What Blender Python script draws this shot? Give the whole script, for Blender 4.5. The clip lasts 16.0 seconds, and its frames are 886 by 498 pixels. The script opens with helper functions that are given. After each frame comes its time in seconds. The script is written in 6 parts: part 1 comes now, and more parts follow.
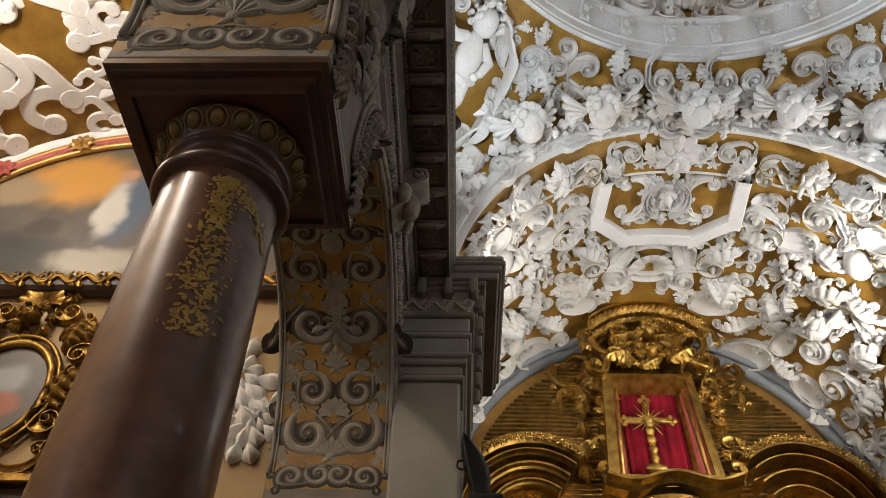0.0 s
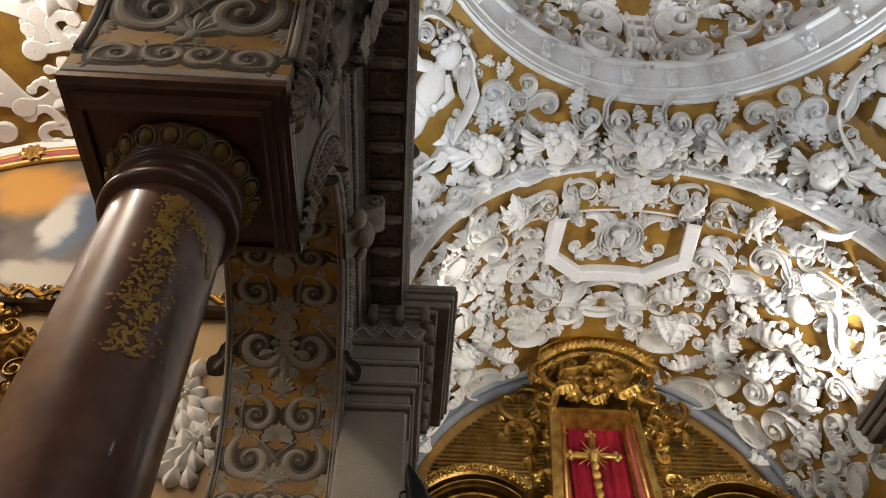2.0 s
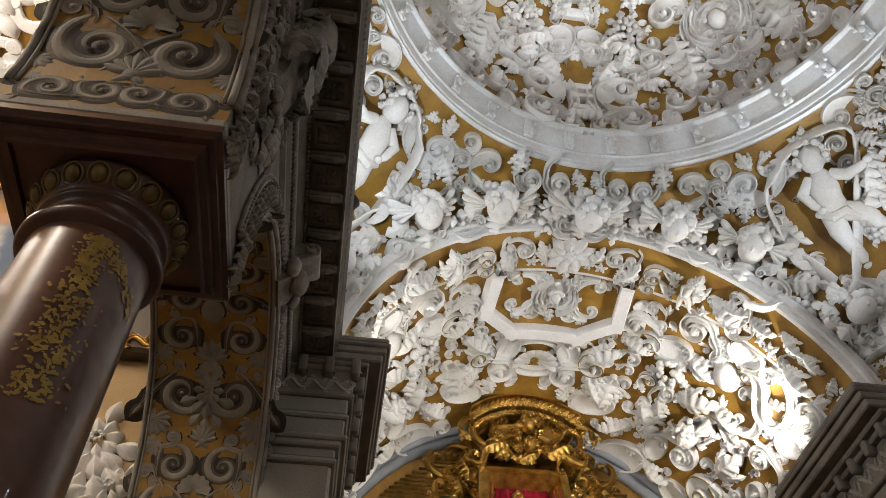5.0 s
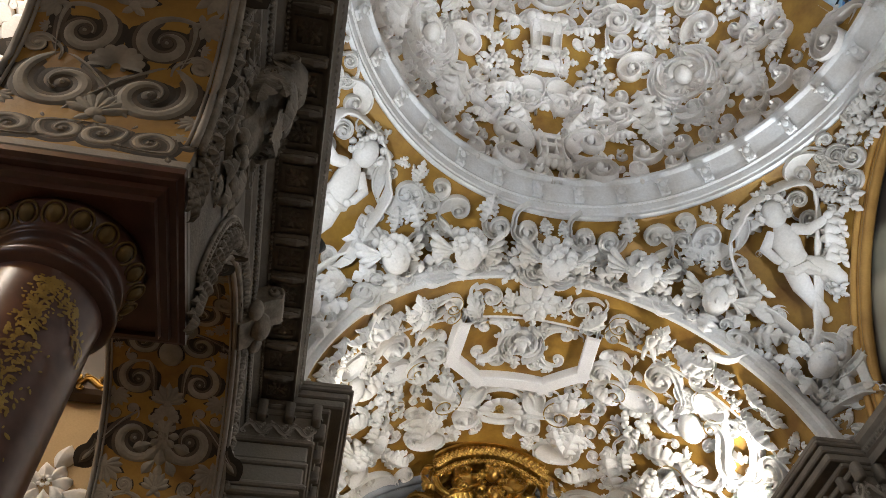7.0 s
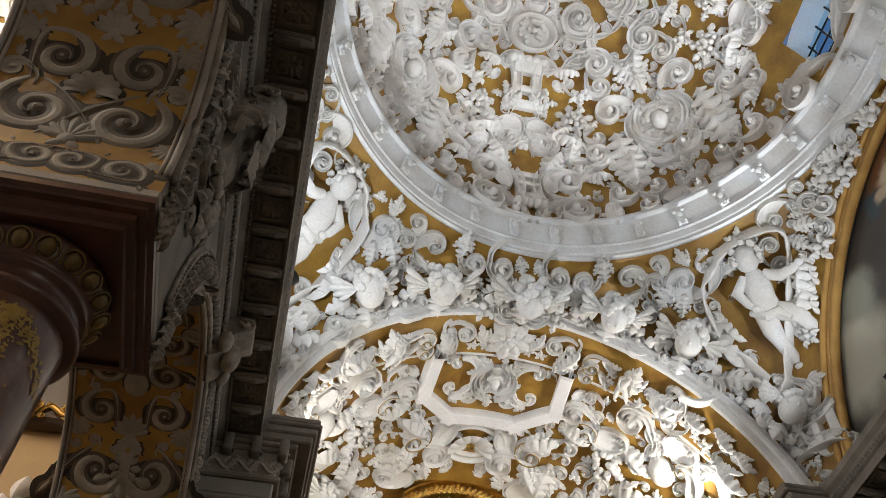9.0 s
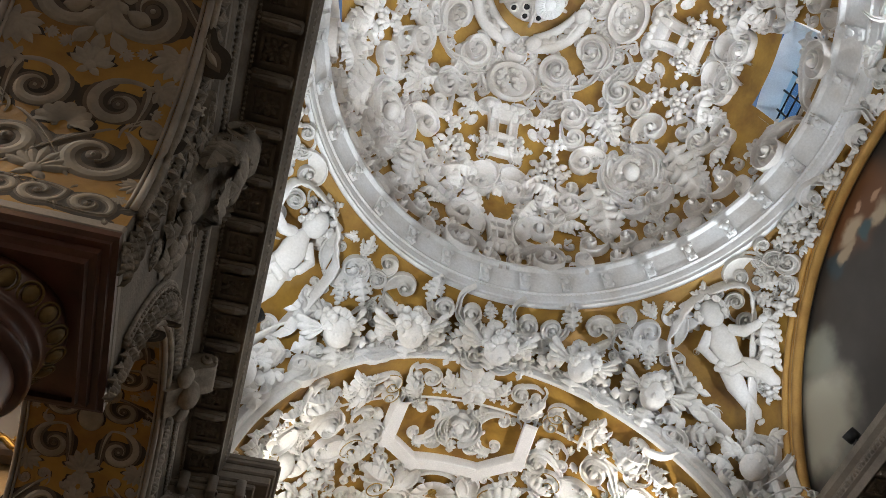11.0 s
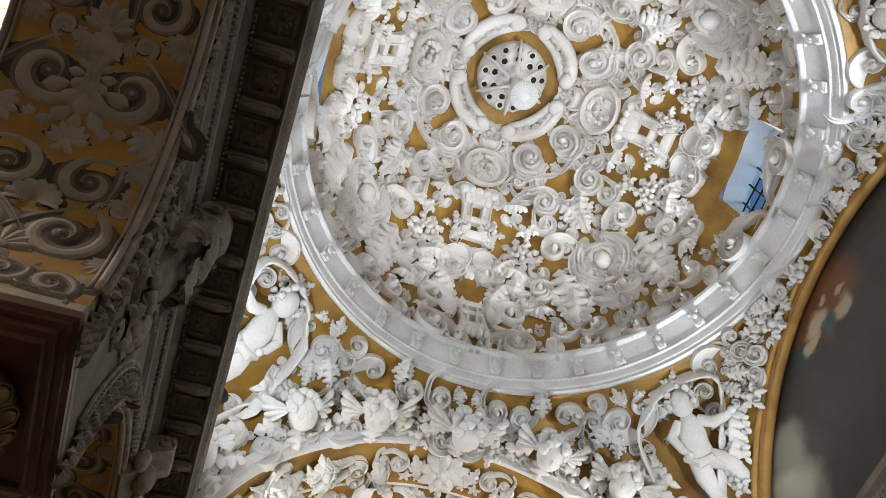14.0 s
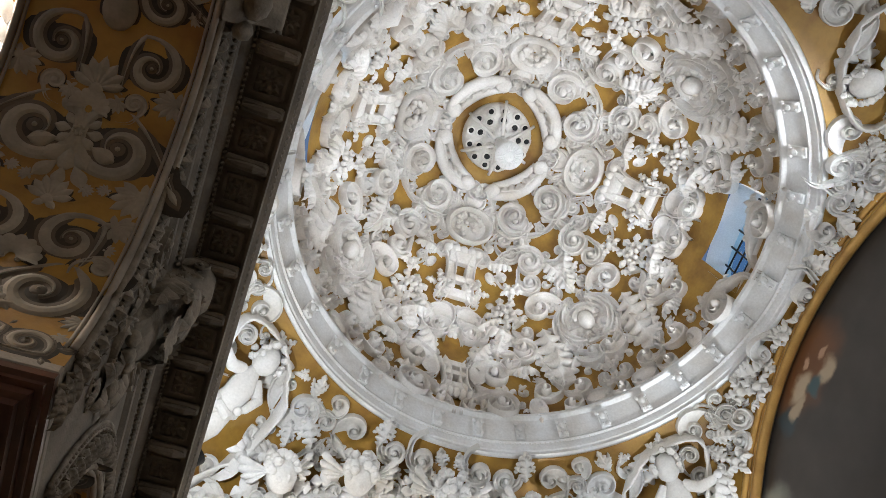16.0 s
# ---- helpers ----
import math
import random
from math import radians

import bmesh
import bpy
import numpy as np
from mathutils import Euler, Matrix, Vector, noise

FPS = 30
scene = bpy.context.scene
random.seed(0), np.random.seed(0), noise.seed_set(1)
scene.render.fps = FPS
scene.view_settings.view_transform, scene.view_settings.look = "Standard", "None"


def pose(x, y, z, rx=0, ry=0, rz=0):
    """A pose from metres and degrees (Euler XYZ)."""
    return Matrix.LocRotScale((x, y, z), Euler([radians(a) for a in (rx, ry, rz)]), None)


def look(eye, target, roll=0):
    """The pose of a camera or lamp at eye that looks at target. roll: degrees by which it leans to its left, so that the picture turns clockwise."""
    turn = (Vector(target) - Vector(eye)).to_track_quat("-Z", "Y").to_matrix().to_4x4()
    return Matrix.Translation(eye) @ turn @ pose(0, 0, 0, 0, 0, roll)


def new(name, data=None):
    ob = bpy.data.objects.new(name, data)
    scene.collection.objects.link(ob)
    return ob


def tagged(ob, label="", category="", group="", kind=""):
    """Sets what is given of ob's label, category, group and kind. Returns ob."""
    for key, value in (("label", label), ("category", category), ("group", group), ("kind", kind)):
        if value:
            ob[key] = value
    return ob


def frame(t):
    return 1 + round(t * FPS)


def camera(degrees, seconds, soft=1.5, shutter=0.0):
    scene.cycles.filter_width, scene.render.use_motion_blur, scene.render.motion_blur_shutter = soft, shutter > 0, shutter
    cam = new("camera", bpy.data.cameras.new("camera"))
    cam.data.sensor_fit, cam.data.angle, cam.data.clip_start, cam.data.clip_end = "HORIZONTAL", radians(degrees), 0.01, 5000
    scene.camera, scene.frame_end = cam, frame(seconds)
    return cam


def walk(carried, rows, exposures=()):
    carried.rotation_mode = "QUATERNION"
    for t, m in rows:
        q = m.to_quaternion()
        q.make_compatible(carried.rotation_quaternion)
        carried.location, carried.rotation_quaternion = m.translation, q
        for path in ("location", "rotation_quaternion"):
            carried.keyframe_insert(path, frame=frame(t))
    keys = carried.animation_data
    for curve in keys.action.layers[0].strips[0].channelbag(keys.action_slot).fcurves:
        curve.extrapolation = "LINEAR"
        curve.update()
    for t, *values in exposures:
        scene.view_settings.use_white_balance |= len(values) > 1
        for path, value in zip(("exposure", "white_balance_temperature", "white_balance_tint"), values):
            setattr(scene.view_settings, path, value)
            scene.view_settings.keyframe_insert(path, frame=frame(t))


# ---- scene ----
cam = camera(59.2, 16.0, 0.8)
PATH = [
    (0, (0.0, 0.0, 1.6), (-0.045, 1.401, 3.027), 1.4),
    (0.5, (0.0, -0.004, 1.608), (-0.014, 1.385, 3.047), 1.1),
    (1, (0.005, -0.006, 1.608), (0.019, 1.369, 3.061), 0.9),
    (1.5, (0.012, -0.007, 1.609), (0.051, 1.353, 3.075), 0.8),
    (2, (0.023, -0.011, 1.607), (0.087, 1.337, 3.083), 0.6),
    (2.5, (0.029, -0.009, 1.608), (0.113, 1.328, 3.093), 0.4),
    (3, (0.034, -0.013, 1.609), (0.142, 1.309, 3.106), 0.3),
    (3.5, (0.04, -0.016, 1.61), (0.172, 1.287, 3.121), 0.1),
    (4, (0.047, -0.029, 1.611), (0.204, 1.252, 3.139), -0.3),
    (6.5, (0.077, -0.027, 1.648), (0.333, 1.133, 3.258), -2.9),
    (7, (0.08, -0.029, 1.658), (0.348, 1.105, 3.284), -3.2),
    (7.5, (0.082, -0.032, 1.663), (0.359, 1.08, 3.302), -3.5),
    (8, (0.083, -0.035, 1.666), (0.371, 1.055, 3.318), -3.7),
    (8.5, (0.086, -0.038, 1.669), (0.385, 1.033, 3.331), -3.9),
    (9, (0.096, -0.036, 1.672), (0.408, 1.014, 3.345), -4.2),
    (11.5, (0.116, -0.074, 1.678), (0.481, 0.845, 3.417), -5.6),
    (12, (0.119, -0.08, 1.678), (0.487, 0.81, 3.431), -6.0),
    (12.5, (0.125, -0.093, 1.67), (0.494, 0.765, 3.438), -6.6),
    (13, (0.129, -0.096, 1.675), (0.499, 0.727, 3.46), -7.2),
    (13.5, (0.128, -0.103, 1.679), (0.501, 0.686, 3.479), -8.0),
    (14, (0.127, -0.104, 1.685), (0.501, 0.649, 3.5), -8.8),
    (14.5, (0.124, -0.098, 1.691), (0.499, 0.621, 3.519), -9.7),
    (15, (0.122, -0.098, 1.696), (0.496, 0.584, 3.538), -10.7),
    (15.5, (0.118, -0.097, 1.704), (0.493, 0.548, 3.559), -11.8),
    (16, (0.111, -0.101, 1.724), (0.487, 0.509, 3.591), -12.9),
]
walk(cam, [(t, look(eye, target, roll)) for t, eye, target, roll in PATH], [(0, 0.0), (4, 0.0), (9, 0.05), (12.5, 0.12), (16, 0.18)])

# ---- light ----
world = bpy.data.worlds.new("sky")
scene.world = world
world.use_nodes = True
wn = world.node_tree
sky = wn.nodes.new("ShaderNodeTexSky")
sky.sky_type, sky.sun_disc = "NISHITA", False
sky.sun_elevation, sky.sun_rotation = radians(40), radians(200)
wn.nodes["Background"].inputs["Strength"].default_value = 0.12
wn.links.new(sky.outputs[0], wn.nodes["Background"].inputs["Color"])

sun = new("sun", bpy.data.lights.new("sun", "SUN"))
sun.data.energy, sun.data.angle, sun.data.color = 2.0, radians(0.5), (1, 0.95, 0.88)
sun.matrix_world = look((0, 0, 30), (-10, 18, 0))

# plan of the place, in metres
X0, Y0 = 2.306, 1.50            # axis of the nave, middle of the dome
WN, WA = -0.465, -1.26          # arcade wall: nave face and aisle face
ZS = 4.05                       # underside of the arcade's arches at their springing
PITCH = 3.16                    # columns along the nave
COLX, COLY = -0.864, 1.84
ZC, XC = 6.03, -0.055           # top and outer edge of the nave cornice
ARCH_Y, ARCH_Z, ARCH_R = 4.77, 5.82, 2.453
END_Y = 8.42
RING_R, RING_Z = 2.60, 8.40
DOME_A, DOME_B, DOME_Z = 2.45, 3.12, 8.85
HX, HY = 2.69, 3.27             # half sides of the bay under the dome
SIDE_Z, SIDE_R = 5.26, 3.155
AX, AZ, AR, AY = -3.2, 6.2, 2.3, 5.0   # aisle: middle, springing, radius, end wall


def lamp(kind, name, eye, target, watts, color, size=0.1, cone=150):
    d = bpy.data.lights.new(name, kind)
    d.energy, d.color = watts, color
    if kind == "AREA":
        d.shape, d.size = "DISK", size
    else:
        d.shadow_soft_size = size
    if kind == "SPOT":
        d.spot_size, d.spot_blend = radians(cone), 0.6
    ob = new(name, d)
    ob.matrix_world = look(eye, target)
    return ob


WARM, COOLW = (1.0, 0.90, 0.78), (0.88, 0.935, 1.0)
# lamps that stand on the cornices and light the vaults
SPOTS = [((X0 - 2.3, 3.2, 6.22), (X0 + 0.6, 2.6, 9.5)), ((X0 + 2.3, 3.2, 6.22), (X0 - 0.6, 2.6, 9.5)),
         ((X0 - 2.3, -0.4, 6.22), (X0 + 0.6, 0.8, 9.5)), ((X0 + 2.3, -0.4, 6.22), (X0 - 0.6, 0.8, 9.5)),
         ((X0 - 2.15, 5.6, 6.22), (X0 + 0.4, 6.4, 8.3)), ((X0 + 2.15, 5.6, 6.22), (X0 - 0.4, 6.4, 8.3))]
for n, (a, b) in enumerate(SPOTS):
    lamp("SPOT", "spot_light", a, b, (108, 88, 70, 72, 88, 185)[n], COOLW if n < 4 else (1.0, 0.95, 0.88), 0.06, 165)
    if n < 4:
        lamp("SPOT", "dome_light", a, (X0, Y0, 10.6), 455 if n % 2 else 130, (0.87, 0.935, 1.0), 0.12, 60)
lamp("SPOT", "altar_light", (X0, 5.6, 4.6), (X0, 8.3, 6.5), 185, WARM, 0.2, 84)
lamp("POINT", "aisle_light", (-4.4, 2.4, 7.5), (-3.6, 1.6, 9), 165, WARM, 0.15)
lamp("POINT", "aisle_light", (-3.9, -0.5, 7.4), (-3.6, 0.2, 9), 420, WARM, 0.15)
for sgn in (1, -1):
    lamp("AREA", "window_light", (X0 + sgn * 4.2, Y0, 9.1), (X0, Y0, 9.7), 16, (0.40, 0.66, 1.0), 0.8)
# unseen warm fill added in the nave behind; daylight from the aisle's windows
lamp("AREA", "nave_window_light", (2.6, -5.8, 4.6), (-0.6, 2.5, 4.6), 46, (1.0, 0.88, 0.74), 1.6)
lamp("AREA", "aisle_window_light", (-5.4, -2.2, 4.2), (-1.0, 1.6, 4.0), 24, (0.55, 0.74, 1.0), 0.7)


# ---- materials ----
def material(name, color, rough=0.7, metal=0.0, dark=0.75, scale=3.0, bump=0.2, fine=60.0, stain=None, spread=0.08, coat=0.0):
    m = bpy.data.materials.new(name)
    m.use_nodes = True
    nt = m.node_tree
    b = nt.nodes["Principled BSDF"]
    b.inputs["Roughness"].default_value, b.inputs["Metallic"].default_value = rough, metal
    b.inputs["Coat Weight"].default_value = coat
    if rough > 0.8:
        b.inputs["Specular IOR Level"].default_value = 0.2
    co = nt.nodes.new("ShaderNodeNewGeometry")
    n1, n2 = nt.nodes.new("ShaderNodeTexNoise"), nt.nodes.new("ShaderNodeTexNoise")
    n1.inputs["Scale"].default_value, n2.inputs["Scale"].default_value = scale, fine
    n1.inputs["Detail"].default_value, n2.inputs["Detail"].default_value = 5, 4
    nt.links.new(co.outputs["Position"], n1.inputs["Vector"])
    nt.links.new(co.outputs["Position"], n2.inputs["Vector"])
    ramp = nt.nodes.new("ShaderNodeValToRGB")
    ramp.color_ramp.elements[0].position, ramp.color_ramp.elements[1].position = 0.32, 0.62
    low = stain or tuple(c * dark for c in color)
    ramp.color_ramp.elements[0].color, ramp.color_ramp.elements[1].color = (*low, 1), (*color, 1)
    nt.links.new(n1.outputs["Fac"], ramp.inputs["Fac"])
    info = nt.nodes.new("ShaderNodeObjectInfo")
    mr = nt.nodes.new("ShaderNodeMapRange")
    mr.inputs["To Min"].default_value, mr.inputs["To Max"].default_value = 1 - spread, 1 + spread
    nt.links.new(info.outputs["Random"], mr.inputs["Value"])
    f2 = nt.nodes.new("ShaderNodeMapRange")
    f2.inputs["From Min"].default_value, f2.inputs["From Max"].default_value = 0.25, 0.75
    f2.inputs["To Min"].default_value, f2.inputs["To Max"].default_value = 0.90, 1.06
    nt.links.new(n2.outputs["Fac"], f2.inputs["Value"])
    mul = nt.nodes.new("ShaderNodeMath")
    mul.operation = "MULTIPLY"
    nt.links.new(mr.outputs[0], mul.inputs[0])
    nt.links.new(f2.outputs[0], mul.inputs[1])
    mix = nt.nodes.new("ShaderNodeVectorMath")
    mix.operation = "SCALE"
    nt.links.new(ramp.outputs["Color"], mix.inputs[0])
    nt.links.new(mul.outputs[0], mix.inputs["Scale"])
    nt.links.new(mix.outputs[0], b.inputs["Base Color"])
    bp = nt.nodes.new("ShaderNodeBump")
    bp.inputs["Strength"].default_value, bp.inputs["Distance"].default_value = bump, 0.01
    nt.links.new(n2.outputs["Fac"], bp.inputs["Height"])
    nt.links.new(bp.outputs[0], b.inputs["Normal"])
    return m


STUCCO = material("white_stucco", (0.76, 0.755, 0.745), 0.86, stain=(0.62, 0.59, 0.54), scale=2.2, bump=0.25, fine=45)
RINGST = material("pale_stucco", (0.74, 0.75, 0.755), 0.9, stain=(0.62, 0.60, 0.57), scale=3.0, bump=0.3, fine=38)
DOMEST = material("cream_stucco", (0.75, 0.72, 0.69), 0.86, stain=(0.58, 0.53, 0.475), scale=2.5, bump=0.25, fine=45)
OCHRE = material("gold_ochre_ground", (0.345, 0.193, 0.03), 0.55, dark=0.7, scale=3.5, bump=0.4, fine=26, stain=(0.20, 0.095, 0.012))
GREYST = material("grey_relief", (0.33, 0.295, 0.25), 0.7, dark=0.7, scale=5, bump=0.3)
# blotchy brown; shade on the arcade's nave face is put into this colour
FACEST = material("shaded_face_stucco", (0.26, 0.225, 0.18), 0.75, stain=(0.12, 0.10, 0.075), scale=9, bump=0.5, fine=70)
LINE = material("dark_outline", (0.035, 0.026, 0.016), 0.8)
ASHLAR = material("grey_stone", (0.29, 0.265, 0.225), 0.75, dark=0.75, scale=2, bump=0.3)
# pale stucco coloured dark, as the unlit cornice and arcade look
DARKST = material("shaded_stucco", (0.20, 0.17, 0.135), 0.75, dark=0.65, scale=5, bump=0.4)
MARBLE = material("red_marble", (0.155, 0.073, 0.05), 0.34, stain=(0.085, 0.038, 0.028), scale=9, bump=0.04, fine=25, coat=0.3)
CAPST = material("brown_stone", (0.105, 0.048, 0.034), 0.35, dark=0.6, scale=7, bump=0.1)
GILT = material("gilding", (0.62, 0.40, 0.11), 0.34, 1.0, stain=(0.32, 0.185, 0.045), scale=9, bump=0.4, fine=40)
GILTP = material("gold_paint", (0.42, 0.28, 0.06), 0.45, 0.3, stain=(0.24, 0.14, 0.03), scale=14, bump=0.2)
FRAMEG = material("gilt_frame", (0.50, 0.29, 0.08), 0.38, 0.45, stain=(0.34, 0.18, 0.05), scale=4, bump=0.15)
VELVET = material("red_velvet", (0.27, 0.008, 0.022), 0.9, dark=0.55, scale=4, bump=0.3)
BROWN = material("dark_wood", (0.06, 0.035, 0.02), 0.5, dark=0.6)
TILE = material("floor_marble", (0.30, 0.25, 0.20), 0.35, dark=0.7, scale=1.2, bump=0.05)
TAN = material("tan_plaster", (0.42, 0.29, 0.14), 0.75, dark=0.8, scale=1.8, bump=0.2)
BLUEGR = material("blue_grey_paint", (0.25, 0.27, 0.30), 0.7, dark=0.75)
WHITEP = material("white_plaster", (0.82, 0.81, 0.80), 0.7, dark=0.9)
BLACKM = material("iron_and_hole_black", (0.02, 0.02, 0.02), 0.5, 0.5)
DULLG = material("dull_gold", (0.17, 0.11, 0.03), 0.5, 0.3, dark=0.6, scale=14, bump=0.2)
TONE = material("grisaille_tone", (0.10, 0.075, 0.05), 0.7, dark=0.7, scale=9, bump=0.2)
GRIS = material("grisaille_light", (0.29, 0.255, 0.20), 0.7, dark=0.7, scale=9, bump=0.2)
GILTD = material("dull_gilding", (0.36, 0.215, 0.055), 0.42, 1.0, stain=(0.12, 0.065, 0.02), scale=8, bump=0.4, fine=40)
PINK = material("painted_red", (0.45, 0.10, 0.08), 0.6, dark=0.7, scale=12)

glass = bpy.data.materials.new("window_glass")
glass.use_nodes = True
gb = glass.node_tree.nodes["Principled BSDF"]
gb.inputs["Transmission Weight"].default_value, gb.inputs["Roughness"].default_value = 1.0, 0.15
gb.inputs["Base Color"].default_value, gb.inputs["IOR"].default_value = (0.35, 0.72, 1.0, 1), 1.05

glow = bpy.data.materials.new("lamp_lens")
glow.use_nodes = True
glow.node_tree.nodes["Principled BSDF"].inputs["Emission Color"].default_value = (1, 0.97, 0.9, 1)
glow.node_tree.nodes["Principled BSDF"].inputs["Emission Strength"].default_value = 25


# ---- mesh helpers ----
def mesh_of(name, verts, faces, mat, smooth=True, crisp=0):
    me = bpy.data.meshes.new(name)
    me.from_pydata([tuple(v) for v in verts], [], faces)
    me.materials.append(mat)
    if smooth:
        me.polygons.foreach_set("use_smooth", [True] * len(me.polygons))
        if crisp:
            me.set_sharp_from_angle(angle=radians(crisp))
    me.update()
    return me


def part(name, me, parent=None, m=None, label=""):
    ob = new(name, me)
    ob.parent = parent
    if m is not None:
        ob.matrix_basis = m
    return tagged(ob, label)


def thing(name, label, category, kind="", group=""):
    return tagged(new(name), label, category, group, kind)


class Geo:
    """Collects vertices and faces of one mesh."""

    def __init__(self):
        self.v, self.f = [], []

    def add(self, verts, faces):
        n = len(self.v)
        self.v += [tuple(v) for v in verts]
        self.f += [tuple(i + n for i in f) for f in faces]
        return self

    def grid(self, pts, closed_u=False, closed_v=False):
        """pts: rows of points."""
        nu, nv = len(pts), len(pts[0])
        faces = []
        for i in range(nu if closed_u else nu - 1):
            for j in range(nv if closed_v else nv - 1):
                a, b = i, (i + 1) % nu
                c, d = j, (j + 1) % nv
                faces.append((a * nv + c, b * nv + c, b * nv + d, a * nv + d))
        return self.add([p for row in pts for p in row], faces)

    def box(self, x0, x1, y0, y1, z0, z1):
        v = [(x, y, z) for x in (x0, x1) for y in (y0, y1) for z in (z0, z1)]
        return self.add(v, [(0, 1, 3, 2), (4, 6, 7, 5), (0, 4, 5, 1), (2, 3, 7, 6), (0, 2, 6, 4), (1, 5, 7, 3)])

    def bevbox(self, x0, x1, y0, y1, z0, z1, b=0.01):
        """A box with bevelled upright and level edges."""
        rings = []
        for z, o in ((z0, b), (z0 + b, 0), (z1 - b, 0), (z1, b)):
            xa, xb, ya, yb = x0 + o, x1 - o, y0 + o, y1 - o
            rings.append([(xa + b, ya, z), (xb - b, ya, z), (xb, ya + b, z), (xb, yb - b, z), (xb - b, yb, z), (xa + b, yb, z), (xa, yb - b, z), (xa, ya + b, z)])
        self.grid(rings, closed_v=True)
        n = len(self.v)
        self.f += [tuple(range(n - 1, n - 9, -1)), tuple(range(n - 32, n - 24))]
        return self

    def ball(self, c, r, nu=8, nv=6):
        rx, ry, rz = (r, r, r) if isinstance(r, (int, float)) else r
        rows = [[(c[0] + rx * math.sin(t) * math.cos(p), c[1] + ry * math.sin(t) * math.sin(p), c[2] + rz * math.cos(t))
                 for p in [2 * math.pi * j / nu for j in range(nu)]] for t in [math.pi * (0.002 + 0.996 * i / nv) for i in range(nv + 1)]]
        return self.grid(rows, closed_v=True)

    def tube(self, path, radius, n=8):
        """A round bar along 3D points; radius: a number or one a point."""
        rows = []
        for i, p in enumerate(path):
            a, b = Vector(path[max(i - 1, 0)]), Vector(path[min(i + 1, len(path) - 1)])
            d = (b - a).normalized()
            s = d.orthogonal().normalized() if abs(d.z) > 0.95 else d.cross(Vector((0, 0, 1))).normalized()
            t = d.cross(s)
            r = radius if isinstance(radius, (int, float)) else radius[i]
            rows.append([Vector(p) + r * (math.cos(q) * s + math.sin(q) * t) for q in [2 * math.pi * k / n for k in range(n)]])
        self.grid(rows, closed_v=True)
        m = len(self.v)
        self.f += [tuple(range(m - 1, m - n - 1, -1)), tuple(range(m - n * len(path), m - n * (len(path) - 1)))]
        return self

    def lathe(self, prof, c=(0, 0), n=40, a0=0.0, a1=2 * math.pi):
        full = abs(a1 - a0 - 2 * math.pi) < 1e-6
        ks = n if full else n + 1
        rows = [[(c[0] + r * math.cos(a), c[1] + r * math.sin(a), z) for a in [a0 + (a1 - a0) * k / n for k in range(ks)]] for r, z in prof]
        return self.grid(rows, closed_v=full)

    def ribbon(self, pts, width, height, base=0.0, n=6, square=False):
        """A relief band along plane points, rounded (or upright-sided) on top; width and height: one a point."""
        rows = []
        for i, p in enumerate(pts):
            a, b = pts[max(i - 1, 0)], pts[min(i + 1, len(pts) - 1)]
            dx, dy = b[0] - a[0], b[1] - a[1]
            ln = math.hypot(dx, dy) or 1
            nx, ny = -dy / ln, dx / ln
            w, h = width[i], height[i]
            if square:
                prof = [(-1, 0), (-1, 0.94), (-0.9, 1), (-0.76, 0.98), (-0.55, 0.66), (0, 0.52), (0.55, 0.66), (0.76, 0.98), (0.9, 1), (1, 0.94), (1, 0)]
            else:
                prof = [(math.cos(math.pi * (1 - k / (n - 1))), math.sin(math.pi * k / (n - 1))) for k in range(n)]
            rows.append([(p[0] + nx * w * u, p[1] + ny * w * u, base + h * v) for u, v in prof])
        return self.grid(rows)

    def mesh(self, name, mat, smooth=True, crisp=0):
        return mesh_of(name, self.v, self.f, mat, smooth, crisp)


def leaf_into(g, x, y, ang, length, width, curl=0.25, lobes=4, lift=0.05):
    """An acanthus leaf from (x, y) along ang."""
    rows, ca, sa = [], math.cos(ang), math.sin(ang)
    nu, nv = lobes * 5, 10
    for i in range(nu + 1):
        u = i / nu
        env = (math.sin(math.pi * min(1, u * 0.92 + 0.08)) ** 0.6) * width * (1 - 0.25 * u)
        env *= 0.42 + 0.66 * abs(math.sin(math.pi * lobes * u)) ** 0.75
        row = []
        for j in range(nv + 1):
            v = -1 + 2 * j / nv
            px, py = u * length - 0.05 * length * abs(v) + 0.09 * length * v * v, v * env
            z = lift + curl * length * math.sin(math.pi * 0.75 * u) * (1 - 0.45 * v * v) + 0.022 * length * math.cos(math.pi * 2 * v) * math.sin(math.pi * min(1, u + 0.1)) - 0.03 * length * abs(math.cos(math.pi * lobes * u)) * abs(v) - 0.55 * lift * v * v
            if u > 0.85:
                z -= (u - 0.85) * curl * length * 2.0
            row.append((x + px * ca - py * sa, y + px * sa + py * ca, z))
        rows.append(row)
    g.grid(rows)
    return g


# ---- stucco pieces: drawn in a plane, about one unit across, standing up in z ----
def coil(r0, r1, turns, a0, n=30, sign=1, cx=0.0, cy=0.0):
    """Points of a scroll that tightens evenly from radius r0 to r1."""
    return [(cx + r0 * (r1 / r0) ** (k / n) * math.cos(a0 + sign * 2 * math.pi * turns * k / n),
             cy + r0 * (r1 / r0) ** (k / n) * math.sin(a0 + sign * 2 * math.pi * turns * k / n)) for k in range(n + 1)]


